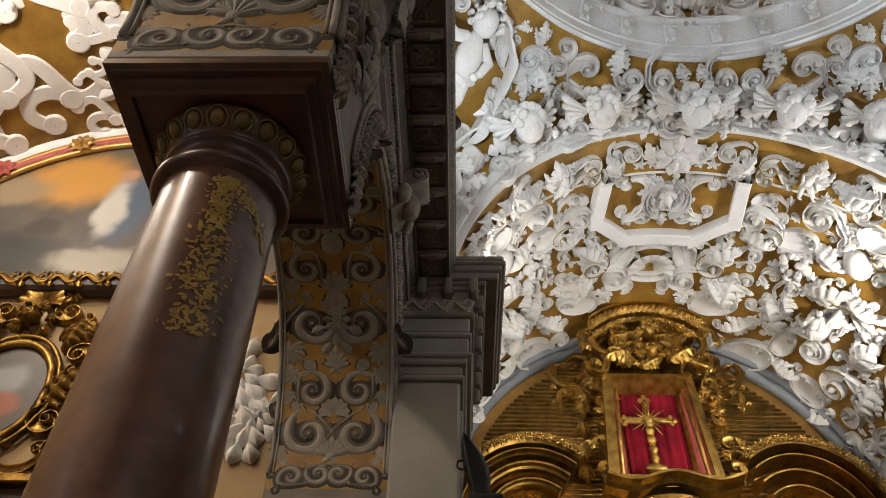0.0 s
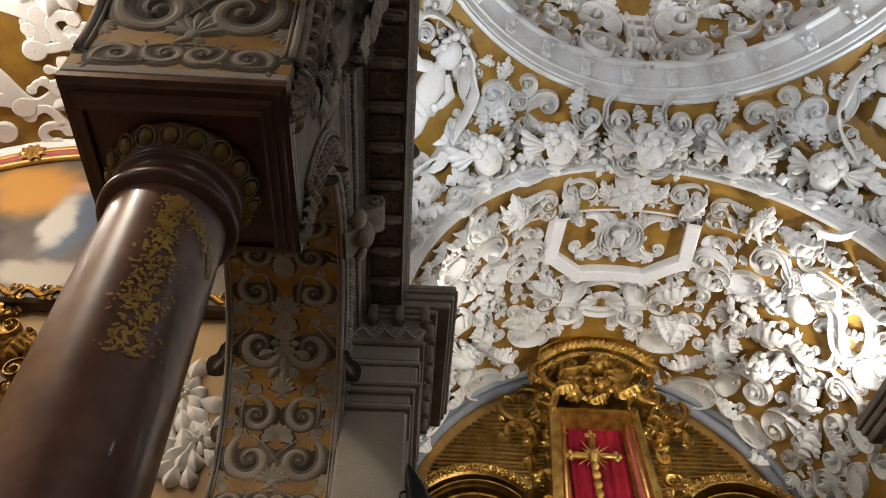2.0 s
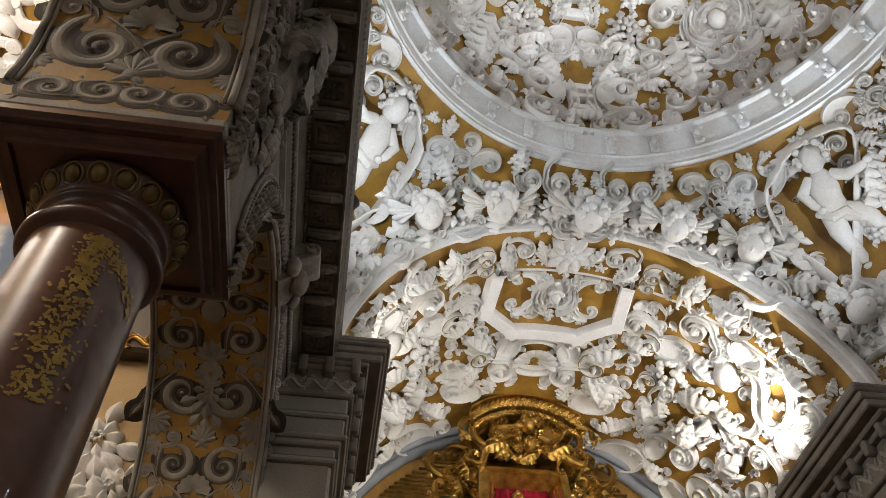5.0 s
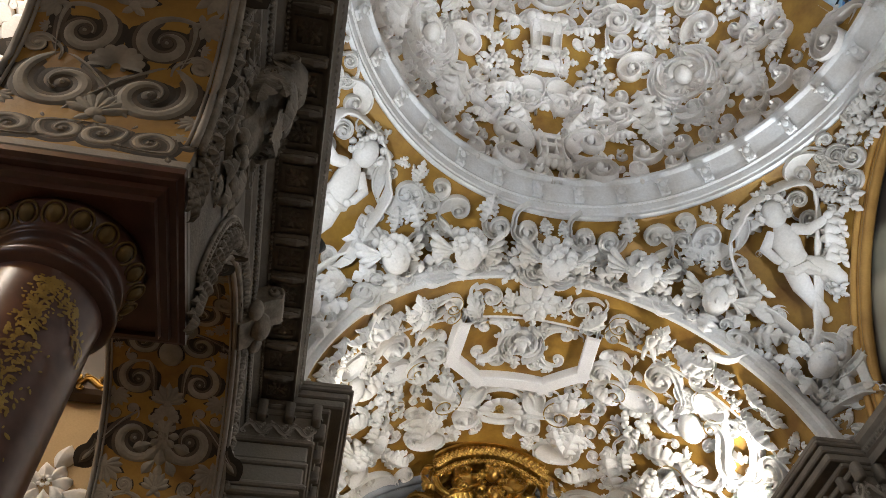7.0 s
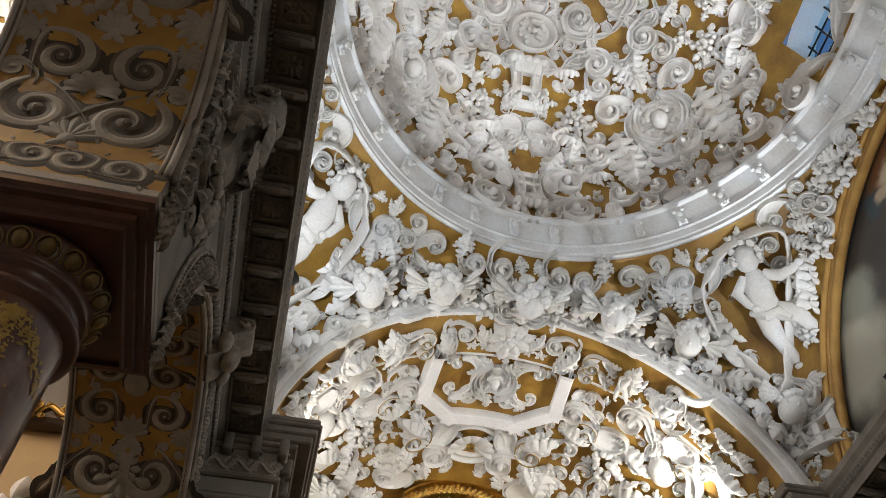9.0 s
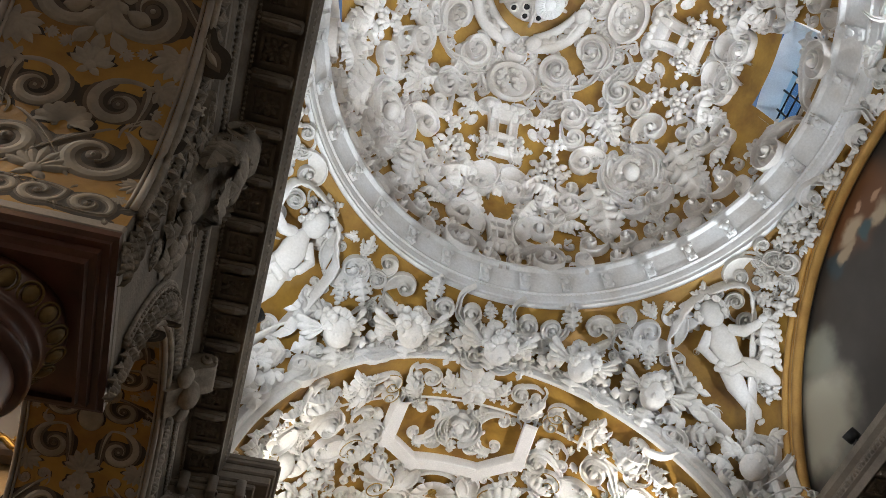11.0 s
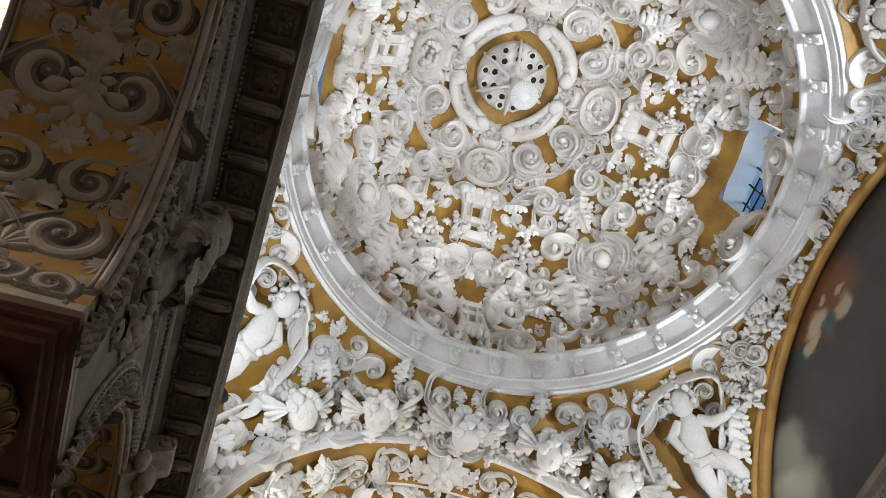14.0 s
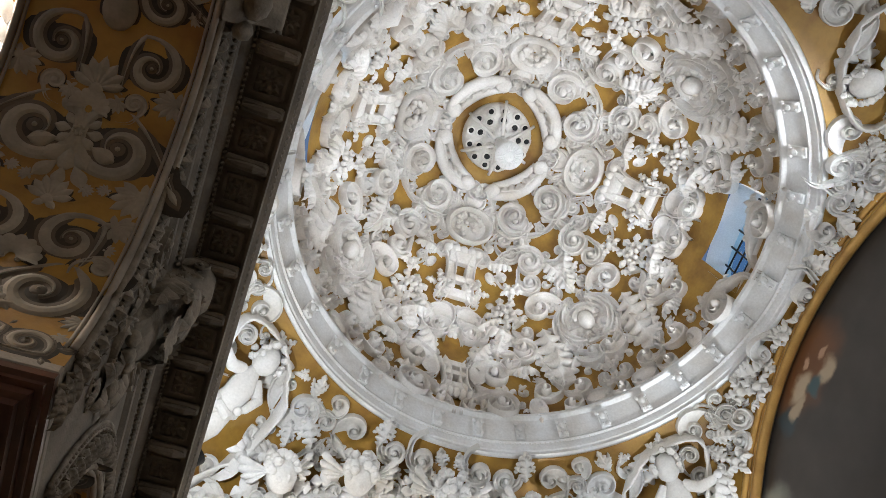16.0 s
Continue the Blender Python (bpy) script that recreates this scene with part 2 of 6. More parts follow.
def plate(g, cx, cy, r, a0, sign, drop, lift, hollow):
    """The hollow sheet between one turn of a scroll and the next."""
    rows = []
    for k in range(25):
        a, q = a0 + sign * 2 * math.pi * k / 24, r * drop ** (k / 24)
        c, d = math.cos(a), math.sin(a)
        rows.append([(cx + q * m * c, cy + q * m * d, z) for m, z in ((1.0, lift), (0.85, lift * 0.75), (0.6, hollow), (0.35, hollow * 1.2), (0.05, lift * 1.1))])
    g.grid(rows)
    return g


def volute(g=None, cx=0, cy=0, r=0.5, a0=0.0, sign=1, turns=1.7, w=0.045, h=0.205, dish=True):
    """A scroll: a thin upright rim coiling inwards round a hollow sheet, with a button at its eye."""
    g = g or Geo()
    pts = coil(r, r * 0.13, turns, a0, 32, sign, cx, cy)
    n = len(pts)
    g.ribbon(pts, [w * r * (1.5 - 0.5 * k / n) for k in range(n)], [h * r * 2 * (0.75 + 0.4 * k / n) for k in range(n)], 0)
    if dish:
        plate(g, cx, cy, r * 0.98, a0, sign, 0.3, h * r * 1.1, h * r * 0.5)
    g.ball((cx, cy, h * r * 1.7), (r * 0.13, r * 0.13, h * r), 8, 5)
    return g


def make_volute():
    """A round scroll whose rim runs out into a lobed leaf."""
    g = volute(h=0.24)
    tail = [(0.5 - 0.012 * k * k * 0.25, -0.075 * k) for k in range(9, -1, -1)]
    g.ribbon(tail, [0.02 + 0.1 * math.sin(math.pi * min(1, k / 9)) for k in range(10)], [0.10 + 0.012 * k for k in range(10)], 0, square=True)
    leaf_into(g, 0.42, -0.35, -1.9, 0.46, 0.2, 0.3, 3)
    leaf_into(g, 0.5, -0.3, -1.1, 0.42, 0.16, 0.35, 3)
    return g


def make_curl():
    """A slender curl: a coiled strip with a waving tail."""
    g = Geo()
    pts = [(0.5 + 0.18 * math.sin(k * 0.35), -0.1 * k) for k in range(9, 0, -1)] + coil(0.5, 0.1, 1.6, 0.0, 30)
    n = len(pts)
    g.ribbon(pts, [0.03 + 0.075 * math.sin(math.pi * k / (n - 1)) for k in range(n)], [0.2 + 0.12 * k / n for k in range(n)], 0, square=True)
    plate(g, 0, 0, 0.46, 0.0, 1, 0.3, 0.14, 0.08)
    g.ball((0, 0, 0.25), (0.1, 0.1, 0.14), 8, 5)
    return g


def make_flower():
    """A spray of small berries within ragged leaves."""
    g, rnd = Geo(), random.Random(12)
    for k in range(8):
        a = 2 * math.pi * k / 8 + 0.2
        leaf_into(g, 0.1 * math.cos(a), 0.1 * math.sin(a), a, 0.42, 0.15, 0.28, 2, 0.05)
    for k in range(11):
        a, q = 2.4 * k, 0.075 * math.sqrt(k)
        g.ball((q * math.cos(a), q * math.sin(a), 0.23 - 0.2 * q), 0.07, 8, 5)
    return g


def make_leafball():
    """A knot of three curled leaves and a bud."""
    g = Geo()
    for k, a in enumerate((0.0, 1.1, -1.1, 2.7, -2.5)):
        leaf_into(g, 0, 0, a, 0.5, 0.18, 0.45, 3, 0.05)
    g.ball((0, 0, 0.18), (0.14, 0.14, 0.16), 10, 7)
    return g


def make_egg():
    return Geo().ball((0, 0, 0.12), (0.5, 0.62, 0.36), 18, 12)


def make_pan():
    """A hollow oval scroll with a thin raised rim, a curled tip and leaf lobes along its back."""
    g = Geo()
    n = 40
    pts = []
    for k in range(n + 1):
        a = radians(150 + 330 * k / n)
        q = 1 - 0.25 * max(0.0, k / n - 0.7) / 0.3
        pts.append((0.5 * q * math.cos(a), 0.34 * q * math.sin(a)))
    g.ribbon(pts, [0.014 + 0.014 * math.sin(math.pi * k / n) for k in range(n + 1)], [0.15 + 0.06 * math.sin(math.pi * k / n) for k in range(n + 1)], 0)
    g.grid([[(0.48 * q * math.cos(a) + 0.02, 0.32 * q * math.sin(a), z) for a in [2 * math.pi * k / 26 for k in range(26)]]
            for q, z in ((1.0, 0.0), (0.98, 0.13), (0.8, 0.08), (0.5, 0.05), (0.02, 0.06))], closed_v=True)
    volute(g, 0.30, 0.1, 0.14, radians(60), 1, 1.5, 0.05, 0.7)
    for a in (205, 240, 280):
        leaf_into(g, 0.45 * math.cos(radians(a)), 0.31 * math.sin(radians(a)), radians(a - 12), 0.32, 0.13, 0.3, 3)
    return g


def make_cscroll():
    g = Geo()
    arc = [(0.62 * math.cos(a) * 0.8, 0.62 * math.sin(a)) for a in [radians(-100 + 200 * k / 24) for k in range(25)]]
    g.ribbon(arc, [0.05 + 0.075 * math.sin(math.pi * k / 24) for k in range(25)], [0.2] * 25, 0, square=True)
    volute(g, -0.12, 0.38, 0.23, radians(90), 1, 1.5, 0.062, 0.30)
    volute(g, -0.12, -0.38, 0.23, radians(-90), -1, 1.5, 0.062, 0.30)
    leaf_into(g, 0.45, 0.0, 0.0, 0.45, 0.17, 0.3, 3)
    leaf_into(g, 0.3, 0.35, 1.0, 0.36, 0.13, 0.3, 3)
    leaf_into(g, 0.3, -0.35, -1.0, 0.36, 0.13, 0.3, 3)
    return g


def make_sscroll():
    g = Geo()
    n = 28
    pts = [(-0.62 + 1.24 * k / n, 0.26 * math.sin(2 * math.pi * k / n)) for k in range(n + 1)]
    g.ribbon(pts, [0.045 + 0.085 * math.sin(math.pi * k / n) for k in range(n + 1)], [0.16 + 0.09 * math.sin(math.pi * k / n) for k in range(n + 1)], 0, square=True)
    volute(g, -0.55, -0.2, 0.24, radians(100), 1, 1.5, 0.062, 0.30)
    volute(g, 0.55, 0.2, 0.24, radians(-80), 1, 1.5, 0.062, 0.30)
    leaf_into(g, -0.2, 0.22, 2.2, 0.42, 0.15, 0.3, 3)
    leaf_into(g, 0.2, -0.22, -0.9, 0.42, 0.15, 0.3, 3)
    leaf_into(g, 0.1, 0.05, 0.9, 0.45, 0.14, 0.35, 3)
    return g


def make_leaf():
    g = Geo()
    leaf_into(g, -0.5, 0, 0, 1.0, 0.3, 0.22, 5, 0.09)
    leaf_into(g, -0.35, 0.08, 0.42, 0.6, 0.14, 0.25, 4)
    leaf_into(g, -0.35, -0.08, -0.42, 0.6, 0.14, 0.25, 4)
    volute(g, -0.45, 0.0, 0.16, 0, 1, 1.4, 0.07, 0.6)
    return g


def make_rosette():
    g = Geo()
    for ring, n, rad in ((0, 9, 0.5), (1, 7, 0.32)):
        for k in range(n):
            a = 2 * math.pi * (k + 0.5 * ring) / n
            leaf_into(g, 0.06 * math.cos(a), 0.06 * math.sin(a), a, rad, 0.17 - 0.04 * ring, 0.32 + 0.2 * ring, 1, 0.06 + 0.06 * ring)
    for k in range(7):
        g.ball((0.1 * math.cos(k * 0.9), 0.1 * math.sin(k * 0.9), 0.2), 0.06, 6, 4)
    g.ball((0, 0, 0.24), 0.08, 8, 5)
    return g


def make_fruit():
    g, rnd = Geo(), random.Random(5)
    for k in range(22):
        a, q = rnd.uniform(0, 6.28), 0.36 * math.sqrt(rnd.random())
        g.ball((q * math.cos(a), q * math.sin(a), 0.1 + 0.16 * (1 - q * 2)), rnd.uniform(0.06, 0.11), 7, 5)
    for k in range(5):
        a = 1.256 * k + 0.4
        leaf_into(g, 0.18 * math.cos(a), 0.18 * math.sin(a), a, 0.42, 0.17, 0.2, 3)
    return g


def make_shell():
    g = Geo()
    rows = []
    for i in range(9):
        u = i / 8
        row = []
        for j in range(49):
            a = radians(-105 + 210 * j / 48) + math.pi / 2
            flute = abs(math.cos(j / 48 * math.pi * 8))
            r = 0.08 + 0.46 * u * (0.9 + 0.12 * flute)
            row.append((r * math.cos(a), r * math.sin(a) - 0.1, 0.05 + 0.16 * math.sin(1.9 * u) + 0.05 * u * flute))
        rows.append(row)
    g.grid(rows)
    volute(g, 0.16, -0.16, 0.12, 0, 1, 1.3, 0.12, 0.5)
    volute(g, -0.16, -0.16, 0.12, math.pi, -1, 1.3, 0.12, 0.5)
    return g


def make_ladder():
    """A strapwork piece like a small capital: two bars, cross pieces, a scalloped foot."""
    g = Geo()
    for s in (-1, 1):
        pts = [(s * (0.17 + 0.12 * abs(t) ** 3), t * 0.5) for t in [-1 + k / 8 for k in range(17)]]
        g.ribbon(pts, [0.085] * 17, [0.22] * 17, 0, square=True)
        volute(g, s * 0.3, 0.52, 0.14, -math.pi / 2, s, 1.4, 0.1, 0.5)
        volute(g, s * 0.36, -0.42, 0.12, math.pi / 2, -s, 1.3, 0.1, 0.5)
    for y, q in ((-0.36, 0.12), (0.08, 0.06), (0.38, 0.08)):
        g.bevbox(-0.24, 0.24, y - q, y + q, 0, 0.20, 0.02)
    for k in range(5):
        g.ball((-0.28 + 0.14 * k, -0.52, 0.14), (0.09, 0.09, 0.12), 8, 5)
    return g


def make_medallion():
    """An oval dish with a raised rim, a plain egg-shaped boss and scrolls about it."""
    g = Geo()
    g.grid([[(q * math.cos(a), q * 1.12 * math.sin(a), z) for a in [2 * math.pi * k / 24 for k in range(24)]] for q, z in ((0.34, 0), (0.34, 0.10), (0.30, 0.12), (0.26, 0.05), (0.02, 0.03))], closed_v=True)
    for s, a0, r0 in ((1, -1.3, 0.52), (-1, math.pi + 1.3, 0.52), (1, 1.9, 0.42), (-1, math.pi - 1.9, 0.42)):
        pts = [(r0 * (1 - 0.22 * k / 22) * math.cos(a0 + s * 2.5 * k / 22), 1.12 * r0 * (1 - 0.22 * k / 22) * math.sin(a0 + s * 2.5 * k / 22)) for k in range(23)]
        g.ribbon(pts, [0.022 + 0.03 * math.sin(math.pi * k / 22) for k in range(23)], [0.17 + 0.07 * math.sin(math.pi * k / 22) for k in range(23)], 0, square=True)
        volute(g, pts[-1][0] * 0.86, pts[-1][1] * 0.86, 0.10, 0, s, 1.3, 0.08, 0.8)
    g.ball((0, 0.0, 0.14), (0.12, 0.16, 0.16), 12, 8)
    for a in (-0.3, -1.2, -2.0, -2.85):
        leaf_into(g, 0.1 * math.cos(a), 0.12 * math.sin(a), a, 0.3, 0.08, 0.35, 3)
    for k in range(8):
        a = 0.785 * k + 0.4
        leaf_into(g, 0.44 * math.cos(a), 0.5 * math.sin(a), a + 0.9, 0.26, 0.09, 0.35, 3)
    for k in range(9):
        a = radians(20 + 17.5 * k)
        g.ball((0.15 * math.cos(a), 0.03 + 0.17 * math.sin(a), 0.18), 0.055, 6, 4)
    volute(g, 0.42, 0.5, 0.2, math.pi, 1, 1.6, 0.09, 0.4)
    volute(g, -0.42, 0.5, 0.2, 0, -1, 1.6, 0.09, 0.4)
    for a in (-0.6, -1.57, -2.54):
        leaf_into(g, 0.42 * math.cos(a), 0.48 * math.sin(a), a, 0.34, 0.15, 0.3, 3)
    return g


def make_grapes():
    """A cupped oval filled with small fruit, and a bead above it."""
    g, rnd = Geo(), random.Random(8)
    rows = []
    for q, z in ((0.5, 0), (0.5, 0.2), (0.45, 0.26), (0.4, 0.2), (0.36, 0.06), (0.02, 0.04)):
        rows.append([(q * math.cos(a), q * 0.78 * math.sin(a), z) for a in [2 * math.pi * k / 26 for k in range(26)]])
    g.grid(rows, closed_v=True)
    for k in range(26):
        a, q = rnd.uniform(0, 6.28), 0.3 * math.sqrt(rnd.random())
        g.ball((q * math.cos(a), 0.75 * q * math.sin(a), 0.13), 0.062, 6, 4)
    g.lathe([(0.24, 0), (0.24, 0.14), (0.2, 0.18), (0.16, 0.12), (0.01, 0.16)], (0, 0.56), 16)
    volute(g, 0.46, -0.3, 0.15, 1, 1, 1.4, 0.1, 0.5)
    volute(g, -0.46, -0.3, 0.15, 2.1, -1, 1.4, 0.1, 0.5)
    return g


def wing_into(g, x, y, s, ln, lift, feathers=6):
    """A small spread wing: feathers with rounded tips, in two overlapping rows."""
    for reach, up in ((1.0, 0.0), (0.62, 0.06)):
        rows = []
        for j in range(feathers * 6 + 1):
            q = j / (feathers * 6)
            a = radians(38 - 78 * q)
            tip = ln * reach * (1 - 0.42 * q) * (0.8 + 0.2 * abs(math.sin(math.pi * feathers * q)) ** 0.6)
            ridge = abs(math.sin(math.pi * feathers * q))
            rows.append([(x + s * (0.02 + tip * m * math.cos(a)), y + tip * m * math.sin(a), lift + up + h + 0.03 * ridge * m)
                         for m, h in ((0.0, -0.05), (0.3, 0.05), (0.6, 0.06), (0.88, 0.03), (1.0, -0.01), (0.98, -0.09))])
        g.grid(rows)
    return g


def make_winged():
    """A winged head, kept to a plain egg with curls and two feathered wings."""
    g, rnd = Geo(), random.Random(3)
    g.ball((0, -0.03, 0.3), (0.165, 0.2, 0.22), 18, 12)
    for k in range(34):
        a = rnd.uniform(-0.2, math.pi + 0.2)
        z = rnd.uniform(0.06, 0.48)
        q = 0.18 - 0.22 * max(0.0, z - 0.24)
        g.ball((q * math.cos(a), 0.04 + 1.0 * q * math.sin(a), z), rnd.uniform(0.045, 0.07), 7, 5)
    g.ball((0, -0.06, 0.5), (0.03, 0.045, 0.04), 8, 6)
    for s in (-1, 1):
        g.ball((s * 0.075, -0.07, 0.45), (0.05, 0.05, 0.04), 8, 6)
        wing_into(g, s * 0.13, 0.02, s, 0.36, 0.2, 4)
        leaf_into(g, s * 0.16, -0.08, -0.35 if s > 0 else math.pi + 0.35, 0.34, 0.13, 0.25, 3, 0.06)
        volute(g, s * 0.2, -0.26, 0.12, 0, s, 1.5, 0.05, 0.7)
    leaf_into(g, 0, -0.18, -1.57, 0.26, 0.16, 0.3, 3, 0.1)
    return g


def make_figure():
    """A plump winged child reduced to plain rounded forms, on drapery."""
    g = Geo()
    g.ball((-0.03, 0.36, 0.24), (0.105, 0.125, 0.15), 14, 10)
    rnd = random.Random(2)
    for k in range(46):
        a, z = rnd.uniform(-0.5, math.pi + 0.5), rnd.uniform(0.1, 0.4)
        q = 0.125 - 0.12 * abs(z - 0.24)
        g.ball((-0.03 + q * math.cos(a), 0.38 + 1.1 * q * math.sin(a), z), rnd.uniform(0.022, 0.036), 6, 4)
    g.tube([(-0.02, 0.27, 0.18), (0, 0.2, 0.2), (0.0, 0.1, 0.2), (0.01, 0.0, 0.2), (0.03, -0.1, 0.18), (0.04, -0.17, 0.16)], [0.045, 0.085, 0.118, 0.112, 0.12, 0.07], 14)
    g.tube([(0.08, 0.2, 0.2), (0.2, 0.16, 0.25), (0.31, 0.2, 0.3), (0.34, 0.22, 0.31)], [0.05, 0.05, 0.038, 0.026], 10)
    g.ball((0.36, 0.235, 0.31), (0.04, 0.035, 0.03), 8, 5)
    g.tube([(-0.08, 0.2, 0.2), (-0.17, 0.08, 0.24), (-0.1, -0.03, 0.3), (-0.07, -0.06, 0.31)], [0.05, 0.05, 0.036, 0.026], 10)
    g.ball((-0.05, -0.08, 0.31), (0.04, 0.035, 0.03), 8, 5)
    g.tube([(0.07, -0.11, 0.18), (0.2, -0.15, 0.25), (0.27, -0.2, 0.27), (0.36, -0.33, 0.2), (0.40, -0.38, 0.19)], [0.085, 0.08, 0.062, 0.054, 0.03], 12)
    g.ball((0.44, -0.4, 0.2), (0.065, 0.035, 0.03), 8, 5)
    g.tube([(0.0, -0.12, 0.18), (0.03, -0.28, 0.23), (0.06, -0.36, 0.23), (0.13, -0.52, 0.17), (0.14, -0.57, 0.17)], [0.088, 0.082, 0.064, 0.054, 0.03], 12)
    g.ball((0.18, -0.6, 0.17), (0.065, 0.035, 0.03), 8, 5)
    g.tube([(-0.1, -0.1, 0.2), (0.02, -0.15, 0.29), (0.12, -0.12, 0.29), (0.2, -0.2, 0.32)], [0.03, 0.045, 0.04, 0.02], 8)
    leaf_into(g, 0.1, -0.16, -0.4, 0.26, 0.08, 0.25, 3, 0.2)
    return g


def lobe(g, x, y, a, ln, w, h):
    """A smooth drop-shaped petal from (x, y) along a."""
    rows = []
    for i in range(9):
        u = i / 8
        half = w * math.sin(math.pi * (0.06 + 0.94 * u) ** 1.4) ** 0.8 if u < 1 else 0.0
        rows.append([(x + u * ln * math.cos(a) - v * half * math.sin(a), y + u * ln * math.sin(a) + v * half * math.cos(a), h * (0.3 + 0.7 * math.sin(math.pi * (0.15 + 0.7 * u))) * (1 - v * v)) for v in (-1, -0.7, -0.3, 0, 0.3, 0.7, 1)])
    return g.grid(rows)


def make_broad(grow=0.0, high=0.06):
    """A broad C-scroll with a coiled end, a forked tail and knobs, as on the arch soffits; grow widens it for its contour."""
    g = Geo()
    pts = [(0.45 - 0.03 * k - 0.007 * k * k, -0.055 * k) for k in range(9, 0, -1)] + coil(0.45, 0.09, 1.4, 0.0, 40)
    n = len(pts) - 1
    g.ribbon(pts, [max(0.035 + 0.10 * math.sin(math.pi * min(1, k / n * 1.08)) ** 0.8 + grow, 0.008) for k in range(n + 1)], [high * (1 + 0.2 * k / n) for k in range(n + 1)], 0)
    g.ball((0, 0, 0.0), (0.085 + grow, 0.085 + grow, high * 1.5), 10, 6)
    for x, y, a, ln, w in ((-0.28, -0.42, 3.6, 0.34, 0.10), (-0.2, -0.5, 2.6, 0.26, 0.09), (0.44, 0.28, 0.9, 0.28, 0.10), (0.52, -0.1, -0.7, 0.24, 0.09)):
        lobe(g, x - grow * math.cos(a), y - grow * math.sin(a), a, ln + 2 * grow, w + grow, high)
    return g


def make_palmette(grow=0.0):
    """A fan of smooth petals over a bud."""
    g = Geo()
    for k in range(7):
        a = radians(-72 + 24 * k) + math.pi / 2
        lobe(g, 0, -0.2, a, 0.62 - 0.05 * abs(k - 3) + grow, 0.11 + grow, 0.16)
    for s in (-1, 1):
        lobe(g, s * 0.05, -0.22, math.pi / 2 + s * 2.2, 0.34 + grow, 0.1 + grow, 0.14)
    g.ball((0, -0.22, 0.05), (0.13, 0.13, 0.14), 10, 6)
    return g


def make_bouquet():
    """A round flower with a beaded heart above broad smooth petals."""
    g = Geo()
    for k in range(8):
        a = 2 * math.pi * k / 8
        lobe(g, 0.08 * math.cos(a), 0.22 + 0.08 * math.sin(a), a, 0.22, 0.09, 0.16)
    for k in range(7):
        g.ball((0.06 * math.cos(k * 0.9), 0.22 + 0.06 * math.sin(k * 0.9), 0.16), 0.03, 6, 4)
    for x, y, a in ((-0.05, 0.0, -2.3), (0.05, 0.0, -0.9), (0.0, -0.02, -1.57), (-0.1, -0.25, -2.2), (0.12, -0.25, -1.0), (0.0, -0.3, -1.6), (-0.2, 0.05, -2.8), (0.2, 0.05, -0.3), (-0.12, 0.42, 2.4), (0.1, 0.42, 1.1)):
        lobe(g, x, y, a, 0.34, 0.13, 0.2)
    return g


def make_flat_strap():
    """Broad flat strapwork: a double curve with rounded, rolled ends and a short spur."""
    g = Geo()
    n = 30
    pts = [(-0.6 + 1.2 * k / n, 0.24 * math.sin(2 * math.pi * k / n)) for k in range(n + 1)]
    for p, (cx, cy) in ((pts, (0, 0)), ([(0.05 + 0.3 * math.cos(a), 0.42 + 0.24 * math.sin(a)) for a in [radians(-140 + 230 * k / 20) for k in range(21)]], (0, 0))):
        m = len(p)
        rows = []
        for i in range(m):
            a, b = p[max(i - 1, 0)], p[min(i + 1, m - 1)]
            dx, dy = b[0] - a[0], b[1] - a[1]
            q = math.hypot(dx, dy)
            nx, ny = -dy / q, dx / q
            rows.append([(p[i][0] + nx * w, p[i][1] + ny * w, z) for w, z in ((-0.1, 0), (-0.1, 0.1), (-0.085, 0.12), (0.085, 0.12), (0.1, 0.1), (0.1, 0))])
        g.grid(rows)
        for e in (p[0], p[-1]):
            g.lathe([(0.15, 0), (0.15, 0.11), (0.13, 0.135), (0.01, 0.135)], e, 16)
    return g


def make_broad_contour():
    return make_broad(0.07, 0.035)


def make_broad_core():
    return make_broad(-0.055, 0.105)


def make_edge():
    """The gilt line on a volute's rim."""
    pts = coil(0.5, 0.065, 1.7, 0.0, 32)
    n = len(pts)
    return Geo().tube([(x, y, 0.24 * (0.75 + 0.4 * k / n) + 0.004) for k, (x, y) in enumerate(pts)], 0.016, 5)


MAKERS = {"palmette": make_palmette, "bouquet": make_bouquet, "flat_strap": make_flat_strap, "curl": make_curl, "flower": make_flower, "leaf_knot": make_leafball, "egg_boss": make_egg, "broad_scroll": make_broad, "broad_contour": make_broad_contour, "broad_core": make_broad_core, "gilt_line": make_edge, "hollow_scroll": make_pan, "volute": make_volute, "c_scroll": make_cscroll, "s_scroll": make_sscroll, "acanthus_leaf": make_leaf, "rosette": make_rosette,
          "fruit": make_fruit, "shell": make_shell, "strap": make_ladder, "medallion": make_medallion,
          "grape_bowl": make_grapes, "winged_head": make_winged, "figure": make_figure}
GEOS, STOCK = {}, {}


def piece(kind, mat):
    if kind not in GEOS:
        GEOS[kind] = MAKERS[kind]()
    key = (kind, mat.name)
    if key not in STOCK:
        STOCK[key] = GEOS[kind].mesh(kind, mat, True, 42)
    return STOCK[key]


def frame_on(surf, u, v, inside):
    """Place and axes on a surface at (u, v): tangent along u, tangent along v, normal towards inside."""
    e = 1e-3
    p = Vector(surf(u, v))
    tu, tv = (Vector(surf(u + e, v)) - p).normalized(), (Vector(surf(u, v + e)) - p).normalized()
    n = tu.cross(tv).normalized()
    if n.dot(Vector(inside) - p) < 0:
        n = -n
    tv = (tv - n * tv.dot(n)).normalized()
    return p, tv.cross(n).normalized(), tv, n


